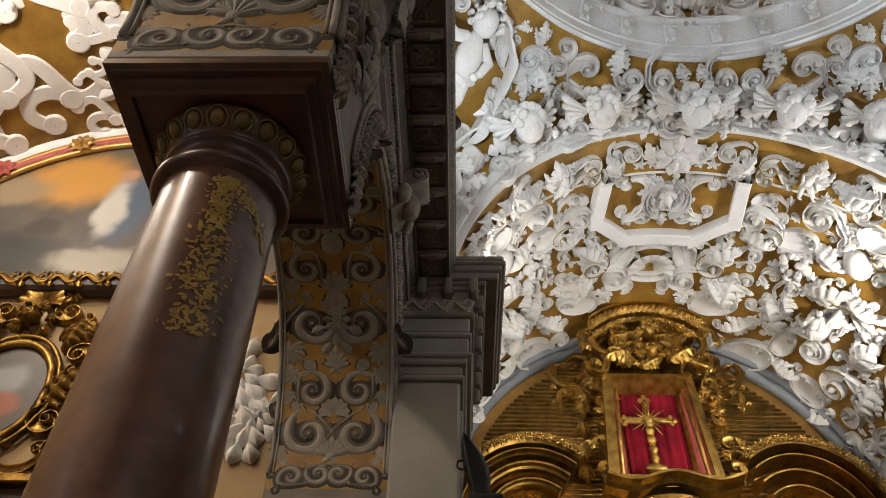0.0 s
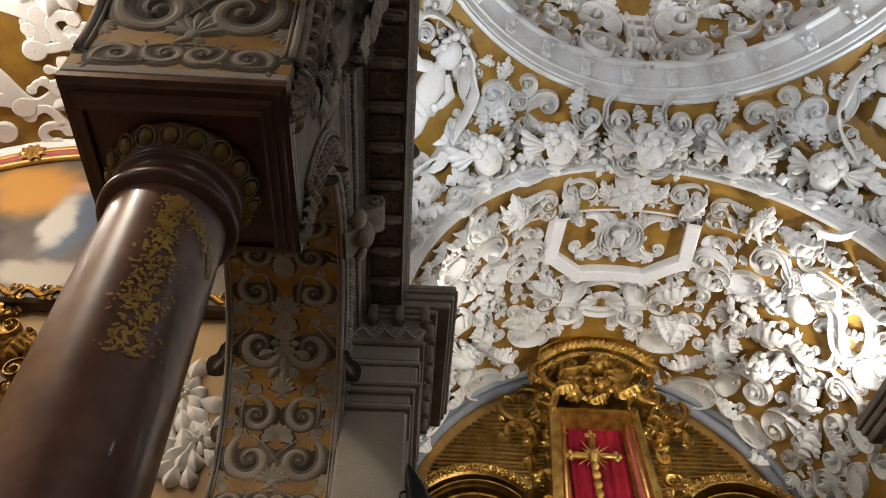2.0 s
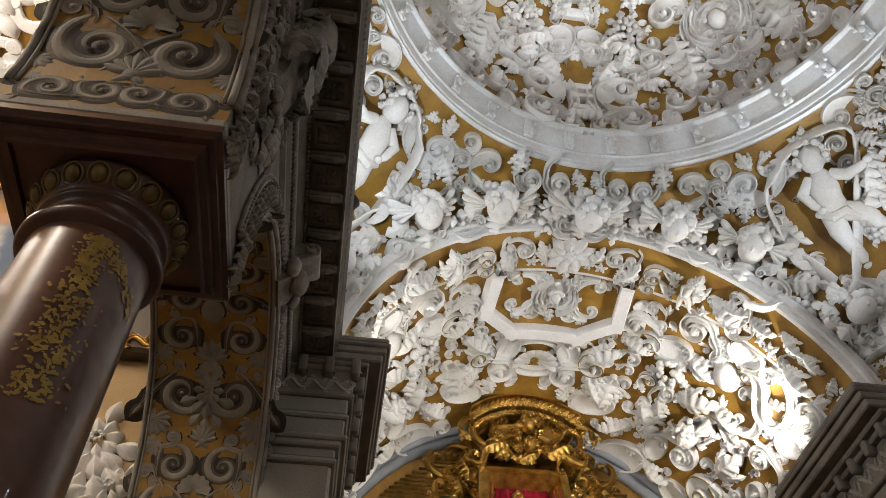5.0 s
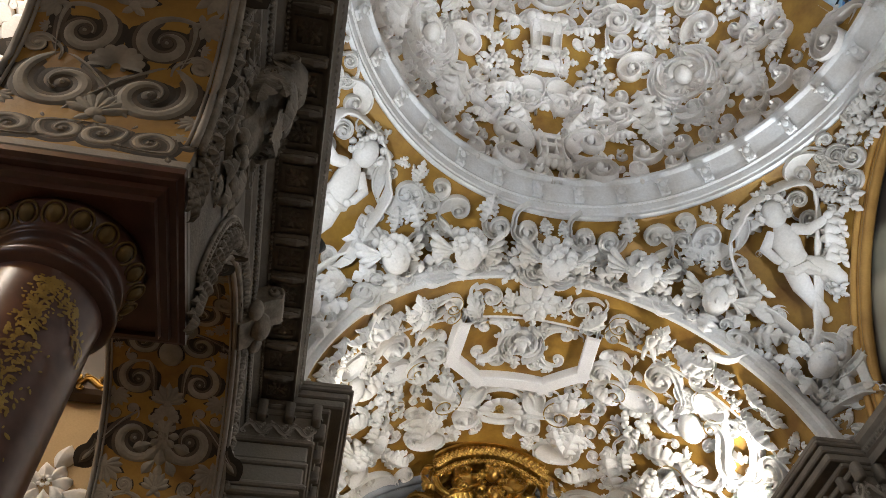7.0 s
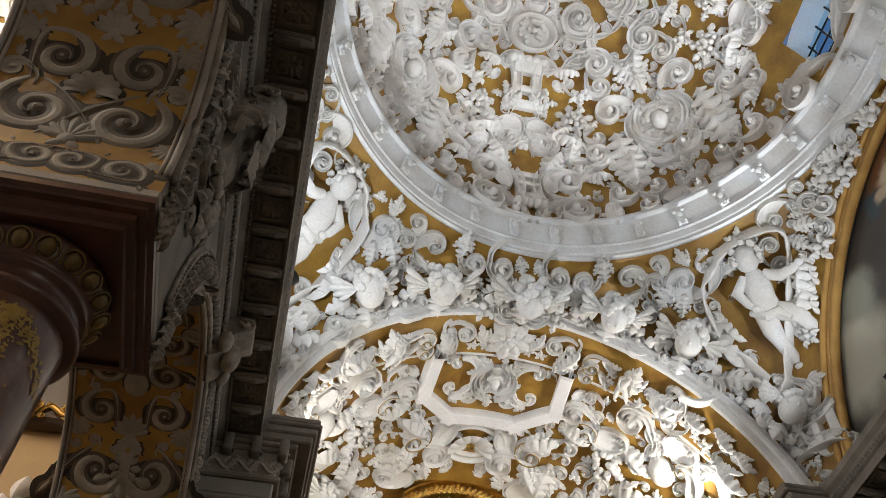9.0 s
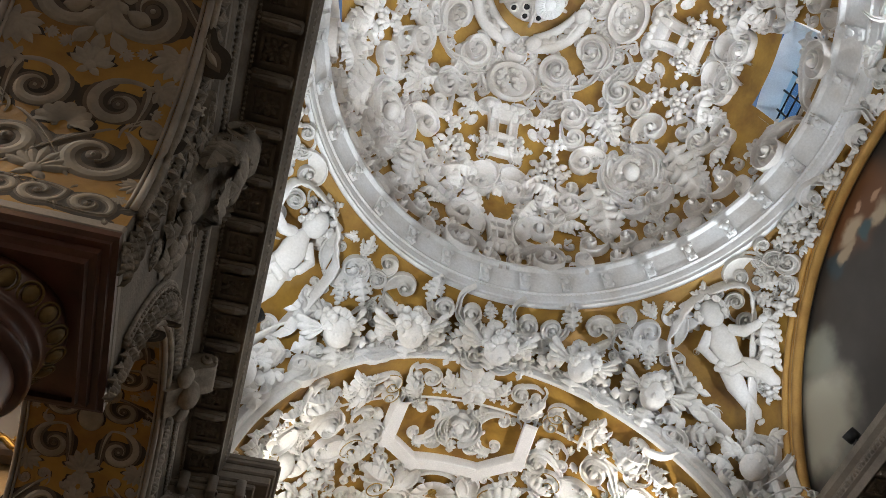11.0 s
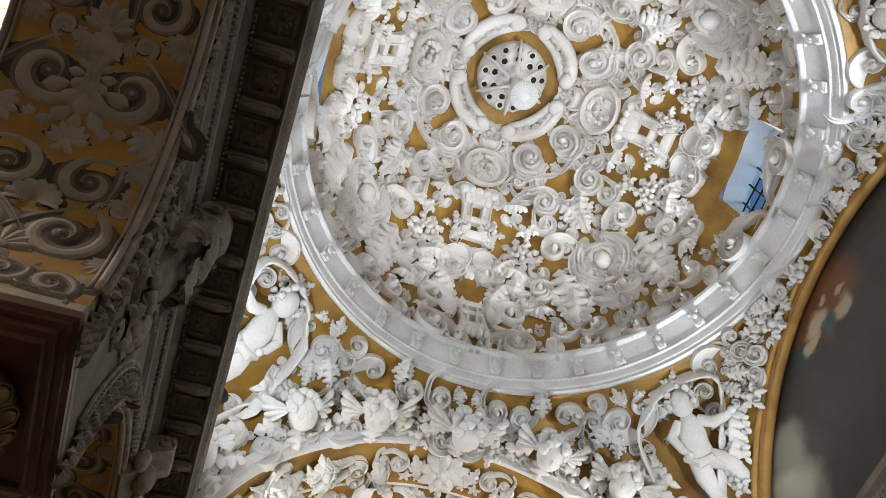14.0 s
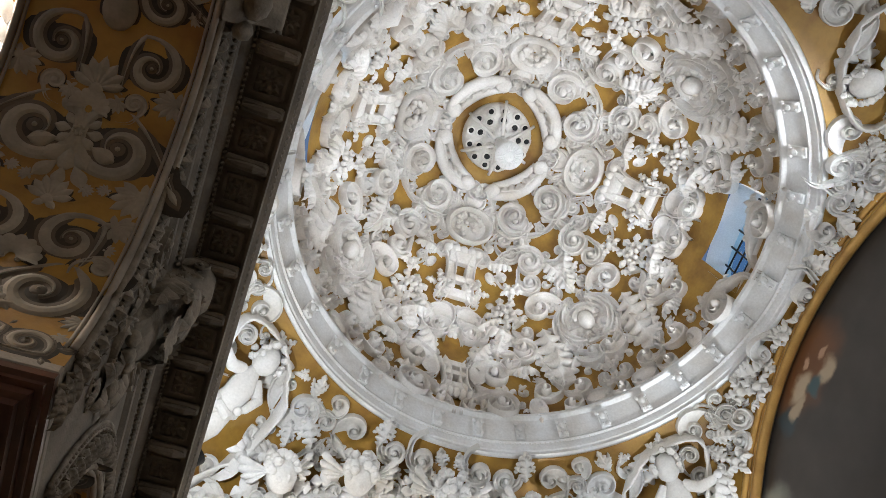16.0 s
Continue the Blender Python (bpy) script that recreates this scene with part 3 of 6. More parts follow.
def put(parent, kind, mat, surf, u, v, inside, size, turn=0.0, flip=1, relief=1.0, name="", sink=0.0):
    p, tx, ty, n = frame_on(surf, u, v, inside)
    c, s = math.cos(turn), math.sin(turn)
    ax, ay = (tx * c + ty * s) * size * flip, (ty * c - tx * s) * size
    p = p - n * sink
    nz = n * min(size, 1.3 if kind in ("figure", "winged_head") else 0.44) * relief * (1.6 if mat in (STUCCO, DOMEST) else 1.0)
    m = Matrix(((ax.x, ay.x, nz.x, p.x), (ax.y, ay.y, nz.y, p.y), (ax.z, ay.z, nz.z, p.z), (0, 0, 0, 1)))
    return part(name or kind, piece(kind, mat), parent, m)


class Scatter:
    """Fills a surface with pieces that keep off one another."""

    def __init__(self, surf, inside, seed):
        self.surf, self.inside, self.rnd, self.kept = surf, inside, random.Random(seed), []

    def block(self, u, v, r):
        self.kept.append((Vector(self.surf(u, v)), r))

    def free(self, u, v, r, tight):
        p = Vector(self.surf(u, v))
        if any((p - q).length < tight * (r + s) for q, s in self.kept):
            return False
        self.kept.append((p, r))
        return True

    def fill(self, make, pick, sizes, kinds, tries, tight=0.85):
        """pick(): a random (u, v); make(kind, u, v, size, turn, flip) places it and its mirror images."""
        for size in sizes:
            for _ in range(tries):
                u, v = pick(self.rnd)
                if self.free(u, v, size * 0.5, tight):
                    make(self.rnd.choice(kinds), u, v, size * self.rnd.uniform(1.0, 1.2), self.rnd.uniform(0, 6.28), self.rnd.choice((-1, 1)))


# ---- setting ----
def wall_box(name, label, mat, *boxes):
    g = Geo()
    for b in boxes:
        g.box(*b)
    return tagged(new(name, g.mesh(name, mat, False)), label, "wall", kind="structure")


BACK_Y = -6.0
fl = Geo().box(-5.9, 5.7, BACK_Y, 9.0, -0.2, 0.0)
tagged(new("floor", fl.mesh("floor", TILE, False)), "worn brown marble church floor", "floor", kind="structure")
wall_box("wall_right", "plain pale plaster wall of the nave", ASHLAR, (5.08, 5.5, BACK_Y, 8.8, 0, 6.0))
wall_box("wall_back", "plain plaster wall closing the nave", ASHLAR, (-5.9, 5.7, BACK_Y - 0.3, BACK_Y, 0, 8.6))
wall_box("wall_aisle", "plain tan plaster outer wall of the aisle", TAN, (-5.9, -5.55, BACK_Y, 5.0, 0, 6.6))
END_R = ARCH_R + 0.25
g = Geo()
g.box(-0.46, 5.08, END_Y, END_Y + 0.3, 0, ARCH_Z)
g.grid([[(X0 + q * math.cos(a), END_Y, ARCH_Z + q * math.sin(a)) for a in [math.pi * k / 32 for k in range(33)]] for q in (0.01, END_R)])
tagged(new("wall_altar", g.mesh("wall_altar", FRAMEG, False)), "gilded end wall behind the altarpiece", "wall", kind="structure")


# arcade wall between nave and aisle, with round arches
ARC_R, ARC_Z = 1.18, 4.19
ARC_YS = (COLY - PITCH / 2, COLY + PITCH / 2)


def arch_low(y):
    for c in (*ARC_YS, ARC_YS[0] - PITCH):
        if abs(y - c) < ARC_R:
            return ARC_Z + math.sqrt(max(ARC_R**2 - (y - c) ** 2, 0))
    return ZS + 0.03


ys = []
for c in (ARC_YS[0] - PITCH, *ARC_YS):
    ys += [c - ARC_R - 1e-3] + [c - ARC_R * math.cos(math.pi * k / 40) for k in range(41)] + [c + ARC_R + 1e-3]
ys = [-5.9] + ys + [8.4]
arcade = tagged(new("wall_arcade"), "round-arched arcade with grey stucco scrolls on gold", "arcade", kind="structure")
g = Geo()
for x in (WN, WA):
    g.grid([[(x, y, arch_low(y) if y < 4.6 else 0.0) for y in ys], [(x, y, 6.1) for y in ys]])
g.box(WA, WN, 4.602, 8.4, 0, 6.0)
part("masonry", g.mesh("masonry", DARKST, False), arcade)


def soffit(c):
    """The underside of an arch; past its ends it runs straight down to the slabs."""
    def surf(u, v):
        w = min(max(v, 0.0), 1.0)
        drop = max(v - 1, -v, 0.0) * math.pi * ARC_R
        return (WA + (WN - WA) * u, c - ARC_R * math.cos(math.pi * w), ARC_Z + ARC_R * math.sin(math.pi * w) - drop)
    return surf


for n, c in enumerate(ARC_YS):
    sf = soffit(c)
    inside = (COLX, c, ARC_Z - 0.3)
    g = Geo().grid([[sf(i / 4, k / 48) for i in range(5)] for k in range(49)])
    for x in (WA, WN):
        for s in (-1, 1):
            g.add([(x, c + s * ARC_R, ARC_Z), (x, c + s * ARC_R, ZS)], [])
    for s in (-1, 1):
        g.grid([[(x, c + s * ARC_R, z) for x in (WA, WN)] for z in (ARC_Z, ZS + 0.03)])
    part("soffit", g.mesh("soffit", OCHRE), arcade)
    for u in (0.012, 0.045, 0.955, 0.988):
        g = Geo().tube([(sf(u, k / 48)[0], c - (ARC_R - 0.004) * math.cos(math.pi * k / 48), ARC_Z + (ARC_R - 0.004) * math.sin(math.pi * k / 48)) for k in range(49)], 0.016 if u in (0.012, 0.988) else 0.008, 6)
        part("soffit_border", g.mesh("soffit_border", GREYST), arcade)
    # scrolled relief: mirrored over the middle of the soffit, with a dark contour under each piece
    sc = Scatter(sf, inside, 11 + n)
    for kind, uu, v, size, turn, mirrored in (("broad", 0.70, 0.925, 0.42, 1.3, -1), ("broad", 0.70, 0.845, 0.33, -2.2, 1), ("broad", 0.715, 0.718, 0.46, -1.3, 1), ("broad", 0.74, 0.612, 0.32, 2.0, -1),
                                              ("broad", 0.73, 0.535, 0.26, -0.9, 1), ("palmette", 0.90, 0.815, 0.17, 1.2, 1), ("palmette", 0.88, 0.648, 0.17, -1.0, 1), ("broad", 0.80, 1.006, 0.20, 2.6, 1), ("broad", 0.58, 1.0, 0.2, 0.4, -1), ("palmette", 0.93, 0.96, 0.13, -0.8, 1), ("palmette", 0.88, 0.775, 0.22, -0.8, 1)):
        for w in (v, 1 - v):
            down = 1 if w == v else -1
            for f, u in ((1, uu), (-1, 1 - uu)):
                t, fl = turn * f * down, f * down * mirrored
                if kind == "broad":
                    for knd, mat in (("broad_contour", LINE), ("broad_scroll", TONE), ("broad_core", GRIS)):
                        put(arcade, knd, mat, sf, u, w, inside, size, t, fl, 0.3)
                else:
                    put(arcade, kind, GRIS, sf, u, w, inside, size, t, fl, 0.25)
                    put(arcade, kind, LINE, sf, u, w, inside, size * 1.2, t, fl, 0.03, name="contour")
                sc.block(u, w, size * (0.5 if kind == "broad" else 0.4))
    for kind, v, size in (("shell", 0.882, 0.2), ("palmette", 0.95, 0.26), ("bouquet", 0.73, 0.34), ("palmette", 0.79, 0.2), ("egg_boss", 0.557, 0.15), ("palmette", 0.64, 0.24), ("shell", 0.675, 0.16)):
        for w in (v, 1 - v):
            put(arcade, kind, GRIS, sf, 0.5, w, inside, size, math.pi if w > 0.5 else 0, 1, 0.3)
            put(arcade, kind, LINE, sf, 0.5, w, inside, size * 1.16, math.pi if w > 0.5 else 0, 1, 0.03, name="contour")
            sc.block(0.5, w, size * 0.45)

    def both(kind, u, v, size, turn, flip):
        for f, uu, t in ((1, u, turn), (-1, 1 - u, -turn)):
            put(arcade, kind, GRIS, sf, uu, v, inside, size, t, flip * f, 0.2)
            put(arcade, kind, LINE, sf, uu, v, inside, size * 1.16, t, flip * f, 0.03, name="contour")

    sc.fill(both, lambda r: (r.uniform(0.08, 0.46), r.uniform(-0.02, 1.02)), (0.15, 0.10, 0.07), ("curl", "palmette", "curl", "palmette"), 80, 0.72)

    # archivolt on the nave face: mouldings and a leafy band
    for r, t in ((ARC_R + 0.015, 0.02), (ARC_R + 0.05, 0.014), (ARC_R + 0.19, 0.018), (ARC_R + 0.22, 0.012)):
        g = Geo().tube([(WN + 0.012, c - r * math.cos(math.pi * k / 48), ARC_Z + r * math.sin(math.pi * k / 48)) for k in range(49)], t, 6)
        part("archivolt_moulding", g.mesh("archivolt_moulding", FACEST), arcade)
    face = lambda u, v: (WN + 0.008, c - u * math.cos(math.pi * v), ARC_Z + u * math.sin(math.pi * v))
    for k in range(44):
        put(arcade, "acanthus_leaf", FACEST, face, ARC_R + 0.12, (k + 0.5) / 44, (2, c, 4), 0.15, 0.5, 1, 1.1, name="archivolt_leaf")
    wallf = lambda u, v: (WN + 0.002, u, v)
    for s in (-1, 1):
        for k in range(3):
            put(arcade, "acanthus_leaf", FACEST, wallf, c + s * (ARC_R + 0.12), ARC_Z - 0.02 - 0.075 * k, (2, c, 4), 0.15, -0.9 * s + 0.5, s, 1.1, name="archivolt_leaf")
    for r in (ARC_R + 0.035, ARC_R + 0.205):
        g = Geo()
        for k in range(120):
            a = math.pi * (k + 0.5) / 120
            g.ball((WN + 0.02, c - r * math.cos(a), ARC_Z + r * math.sin(a)), 0.011, 6, 4)
        tagged(part("beading", g.mesh("beading", FACEST), arcade), kind="stuff")
    sp = Scatter(wallf, (2, c, 5), 40 + n)

    def spand(kind, u, v, size, turn, flip):
        for f in (1, -1):
            yy = c + f * u
            if math.hypot(u, v - ARC_Z) > ARC_R + 0.26 + size * 0.4:
                put(arcade, kind, FACEST, wallf, yy, v, (2, c, 5), size, turn * f, flip * f, 0.55)

    sp.fill(spand, lambda r: (r.uniform(0.3, PITCH / 2), r.uniform(4.5, 5.5)), (0.3, 0.2, 0.14, 0.09), ("volute", "s_scroll", "acanthus_leaf", "leaf_knot"), 110, 0.72)

    # keystone console with a curled top
    g = Geo()
    pro = [(0.02, 5.34), (0.07, 5.38), (0.11, 5.46), (0.10, 5.54), (0.16, 5.60), (0.24, 5.64), (0.25, 5.71), (0.19, 5.76), (0.0, 5.77)]
    g.grid([[(WN + dx, c + w, z) for dx, z in pro] for w in (-0.11, -0.09, -0.03, 0.03, 0.09, 0.11)])
    for s in (-0.11, 0.11):
        g.add([(WN + dx, c + s, z) for dx, z in pro] + [(WN, c + s, 5.34)], [tuple(range(len(pro) + 1))])
    for s in (-1, 1):
        g.tube([(WN + 0.19 + 0.05 * math.cos(t * 0.7) * (1 - t / 14), c + s * 0.12, 5.68 + 0.05 * math.sin(t * 0.7) * (1 - t / 14)) for t in range(12)], 0.016, 6)
        g.ball((WN + 0.1, c + s * 0.14, 5.46), (0.05, 0.05, 0.09), 8, 6)
    g.ball((WN + 0.13, c, 5.47), (0.07, 0.09, 0.1), 10, 7)
    con = part("console", g.mesh("console", FACEST), arcade)

def tall_console(y):
    g = Geo()
    pro = [(0.01, 4.95), (0.05, 4.98), (0.10, 5.06), (0.12, 5.16), (0.09, 5.24), (0.13, 5.32), (0.18, 5.40), (0.19, 5.48), (0.15, 5.55), (0.21, 5.60), (0.27, 5.66), (0.27, 5.74), (0.20, 5.775), (0.0, 5.78)]
    ws = (-0.16, -0.14, -0.08, -0.03, 0.03, 0.08, 0.14, 0.16)
    g.grid([[(WN + dx * (1 - 0.25 * (abs(w) / 0.16) ** 3) + 0.012 * math.cos(w * 60), y + w * (0.72 + 0.35 * (z - 4.95)), z) for dx, z in pro] for w in ws])
    for w in (-0.16, 0.16):
        g.add([(WN + dx * 0.75, y + w * (0.72 + 0.35 * (z - 4.95)), z) for dx, z in pro] + [(WN, y + w * 0.72, 4.95)], [tuple(range(len(pro) + 1))])
    con = part("console", g.mesh("console", FACEST), arcade, label="tall carved console with leaf and volutes")
    side = lambda q: (lambda u, v: (WN + u, y + q, v))
    for q, f in ((-0.165, -1), (0.165, 1)):
        put(con, "volute", FACEST, side(q), 0.17, 5.66, (WN + 0.1, y + f * 5, 5.6), 0.20, 0.6, f, 0.35)
        put(con, "acanthus_leaf", FACEST, side(q * 0.95), 0.09, 5.30, (WN + 0.1, y + f * 5, 5.3), 0.36, 1.5, f, 0.35)
    front = lambda u, v: (WN + 0.16 + 0.10 * (v - 5.2), y + u, v)
    put(con, "acanthus_leaf", FACEST, front, 0.0, 5.42, (3, y, 4.5), 0.42, -1.57, 1, 0.5)
    put(con, "shell", FACEST, front, 0.0, 5.14, (3, y, 4.5), 0.24, 0, 1, 0.6)
    g = Geo().ball((WN + 0.13, y, 5.5), (0.07, 0.09, 0.1), 10, 7)
    for k in range(3):
        g.ball((WN + 0.05, y - 0.07 + 0.07 * k, 4.93 - 0.03 * (k % 2)), (0.035, 0.04, 0.05), 8, 6)
    part("mask", g.mesh("mask", FACEST), con)
    return con


tall_console(COLY)
tall_console(COLY - PITCH)


# entablature along the nave: bands, beads, coffered soffit, cornice edge
def entablature(name, label, sx, y0, y1, detail):
    """sx: 1 on the arcade side, -1 mirrored over the nave's axis."""
    def X(x):
        return x if sx > 0 else 2 * X0 - x
    ent = tagged(new(name), label, "cornice", kind="structure")
    pro = [(WN, 5.44), (WN + 0.03, 5.46), (WN + 0.03, 5.52), (WN + 0.05, 5.54), (WN + 0.05, 5.62), (WN + 0.075, 5.65), (WN + 0.075, 5.72), (-0.345, 5.75), (-0.345, 5.775),
           (-0.33, 5.78), (-0.33, 5.80), (-0.10, 5.80), (-0.10, 5.775), (-0.085, 5.77), (-0.08, 5.84), (-0.06, 5.86), (-0.06, 5.93), (XC + 0.02, 5.97), (XC + 0.02, ZC), (XC - 0.01, ZC), (WN - 0.15, ZC)]
    g = Geo().grid([[(X(x), y, z) for x, z in pro] for y in (y0, y1)])
    g.add([(X(x), y0, z) for x, z in pro] + [(X(WN - 0.15), y0, 5.44)], [tuple(range(len(pro) + 1))])
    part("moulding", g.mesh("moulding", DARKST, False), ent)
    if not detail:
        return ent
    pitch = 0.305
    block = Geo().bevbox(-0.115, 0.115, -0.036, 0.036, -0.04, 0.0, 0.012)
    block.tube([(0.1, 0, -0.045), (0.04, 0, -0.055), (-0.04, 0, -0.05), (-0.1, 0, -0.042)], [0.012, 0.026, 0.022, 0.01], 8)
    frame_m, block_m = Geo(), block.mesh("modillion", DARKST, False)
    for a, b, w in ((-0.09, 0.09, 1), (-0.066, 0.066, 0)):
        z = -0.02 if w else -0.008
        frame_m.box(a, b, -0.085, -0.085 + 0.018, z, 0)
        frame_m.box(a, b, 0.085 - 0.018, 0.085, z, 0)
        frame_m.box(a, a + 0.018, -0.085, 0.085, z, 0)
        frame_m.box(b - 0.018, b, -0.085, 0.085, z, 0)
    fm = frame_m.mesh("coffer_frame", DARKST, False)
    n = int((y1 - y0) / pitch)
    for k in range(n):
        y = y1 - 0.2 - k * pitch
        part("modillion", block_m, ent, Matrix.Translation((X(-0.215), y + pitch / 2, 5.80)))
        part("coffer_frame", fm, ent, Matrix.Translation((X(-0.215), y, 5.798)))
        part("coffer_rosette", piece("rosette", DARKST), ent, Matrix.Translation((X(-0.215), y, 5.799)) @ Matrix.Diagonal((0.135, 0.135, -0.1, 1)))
    for x, z, size, step in ((WN + 0.066, 5.585, 0.026, 0.034), (-0.335, 5.762, 0.022, 0.03), (-0.062, 5.89, 0.03, 0.042)):
        g = Geo()
        for k in range(int((y1 - y0) / step)):
            g.ball((X(x), y0 + k * step, z), (size * 0.6, size * 0.55, size * 0.8), 6, 4)
        tagged(part("beading", g.mesh("beading", DARKST), ent), kind="stuff")
    return ent


entablature("cornice_left", "stucco cornice coloured dark for shade, with coffered rosettes", 1, -3.2, 4.5, True)
entablature("cornice_right", "stucco cornice along the nave, coloured dark for shade", -1, -3.2, 4.5, True)
g = Geo().box(-0.40, -0.37, -3.0, 4.5, 6.03, 8.6)
tagged(new("wall_lunette", g.mesh("wall_lunette", WHITEP, False)), "white plaster wall above the cornice", "wall", kind="structure")


def pilaster(sx):
    def X(x):
        return x if sx > 0 else 2 * X0 - x
    pil = thing("pilaster", "grey stone pilaster under a stepped stucco capital", "pilaster", group="pilasters of the crossing")
    ya, yb = 4.5, 5.95

    def slab(name, x1, y0, y1, z0, z1, mat, b=0.012):
        a, c = sorted((X(WN + 0.003), X(x1)))
        part(name, Geo().bevbox(a, c, y0, y1, z0, z1, b).mesh(name, mat, False), pil)

    slab("shaft", 0.0, ya, yb, 0, 4.86, ASHLAR, 0.02)
    slab("shaft_panel", 0.018, ya + 0.12, yb - 0.12, 0.4, 4.7, ASHLAR, 0.008)
    for n, (x1, o, z0, z1) in enumerate(((0.03, 0.03, 4.86, 4.90), (0.015, 0.015, 4.90, 4.98), (0.05, 0.05, 4.98, 5.03), (0.09, 0.07, 5.03, 5.07), (0.06, 0.04, 5.07, 5.22), (0.085, 0.06, 5.22, 5.26), (0.07, 0.05, 5.26, 5.40), (0.11, 0.07, 5.40, 5.45),
                                         (0.08, 0.04, 5.45, 5.68), (0.14, 0.05, 5.68, 5.73), (0.20, 0.06, 5.73, 5.78), (0.30, 0.07, 5.78, 5.86), (0.33, 0.08, 5.86, 5.93), (0.36, 0.09, 5.93, 5.975), (0.345, 0.08, 5.975, ZC))):
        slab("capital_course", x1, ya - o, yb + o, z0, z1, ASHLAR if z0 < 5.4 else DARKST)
    # small brackets, dentils and a carved frieze on both seen faces
    bm = Geo().bevbox(-0.035, 0.035, -0.05, 0.05, 0, 0.16, 0.012)
    leaf_into(bm, 0, 0, 0, 0.05, 0.03, 0.2, 2, 0.05)
    bm = bm.mesh("bracket", DARKST)
    for k in range(3):
        part("bracket", bm, pil, Matrix.Translation((X(-0.30 + 0.2 * k), ya - 0.07, 5.60)))
    for k in range(6):
        part("bracket", bm, pil, Matrix.Translation((X(0.13), ya + 0.1 + 0.25 * k, 5.60)) @ pose(0, 0, 0, 0, 0, 90))
    fr = lambda u, v: (X(u), ya - 0.042, v)
    for k in range(3):
        put(pil, "s_scroll", GREYST, fr, -0.32 + 0.16 * k, 5.53, (X0, 0, 5.5), 0.15, 0, 1, 0.4)
    fr2 = lambda u, v: (X(0.082), u, v)
    for k in range(8):
        put(pil, "s_scroll", GREYST, fr2, ya + 0.08 + 0.18 * k, 5.55, (X0, 4, 5.5), 0.16, 0, 1, 0.4)
    return pil


pilaster(1)
pilaster(-1)


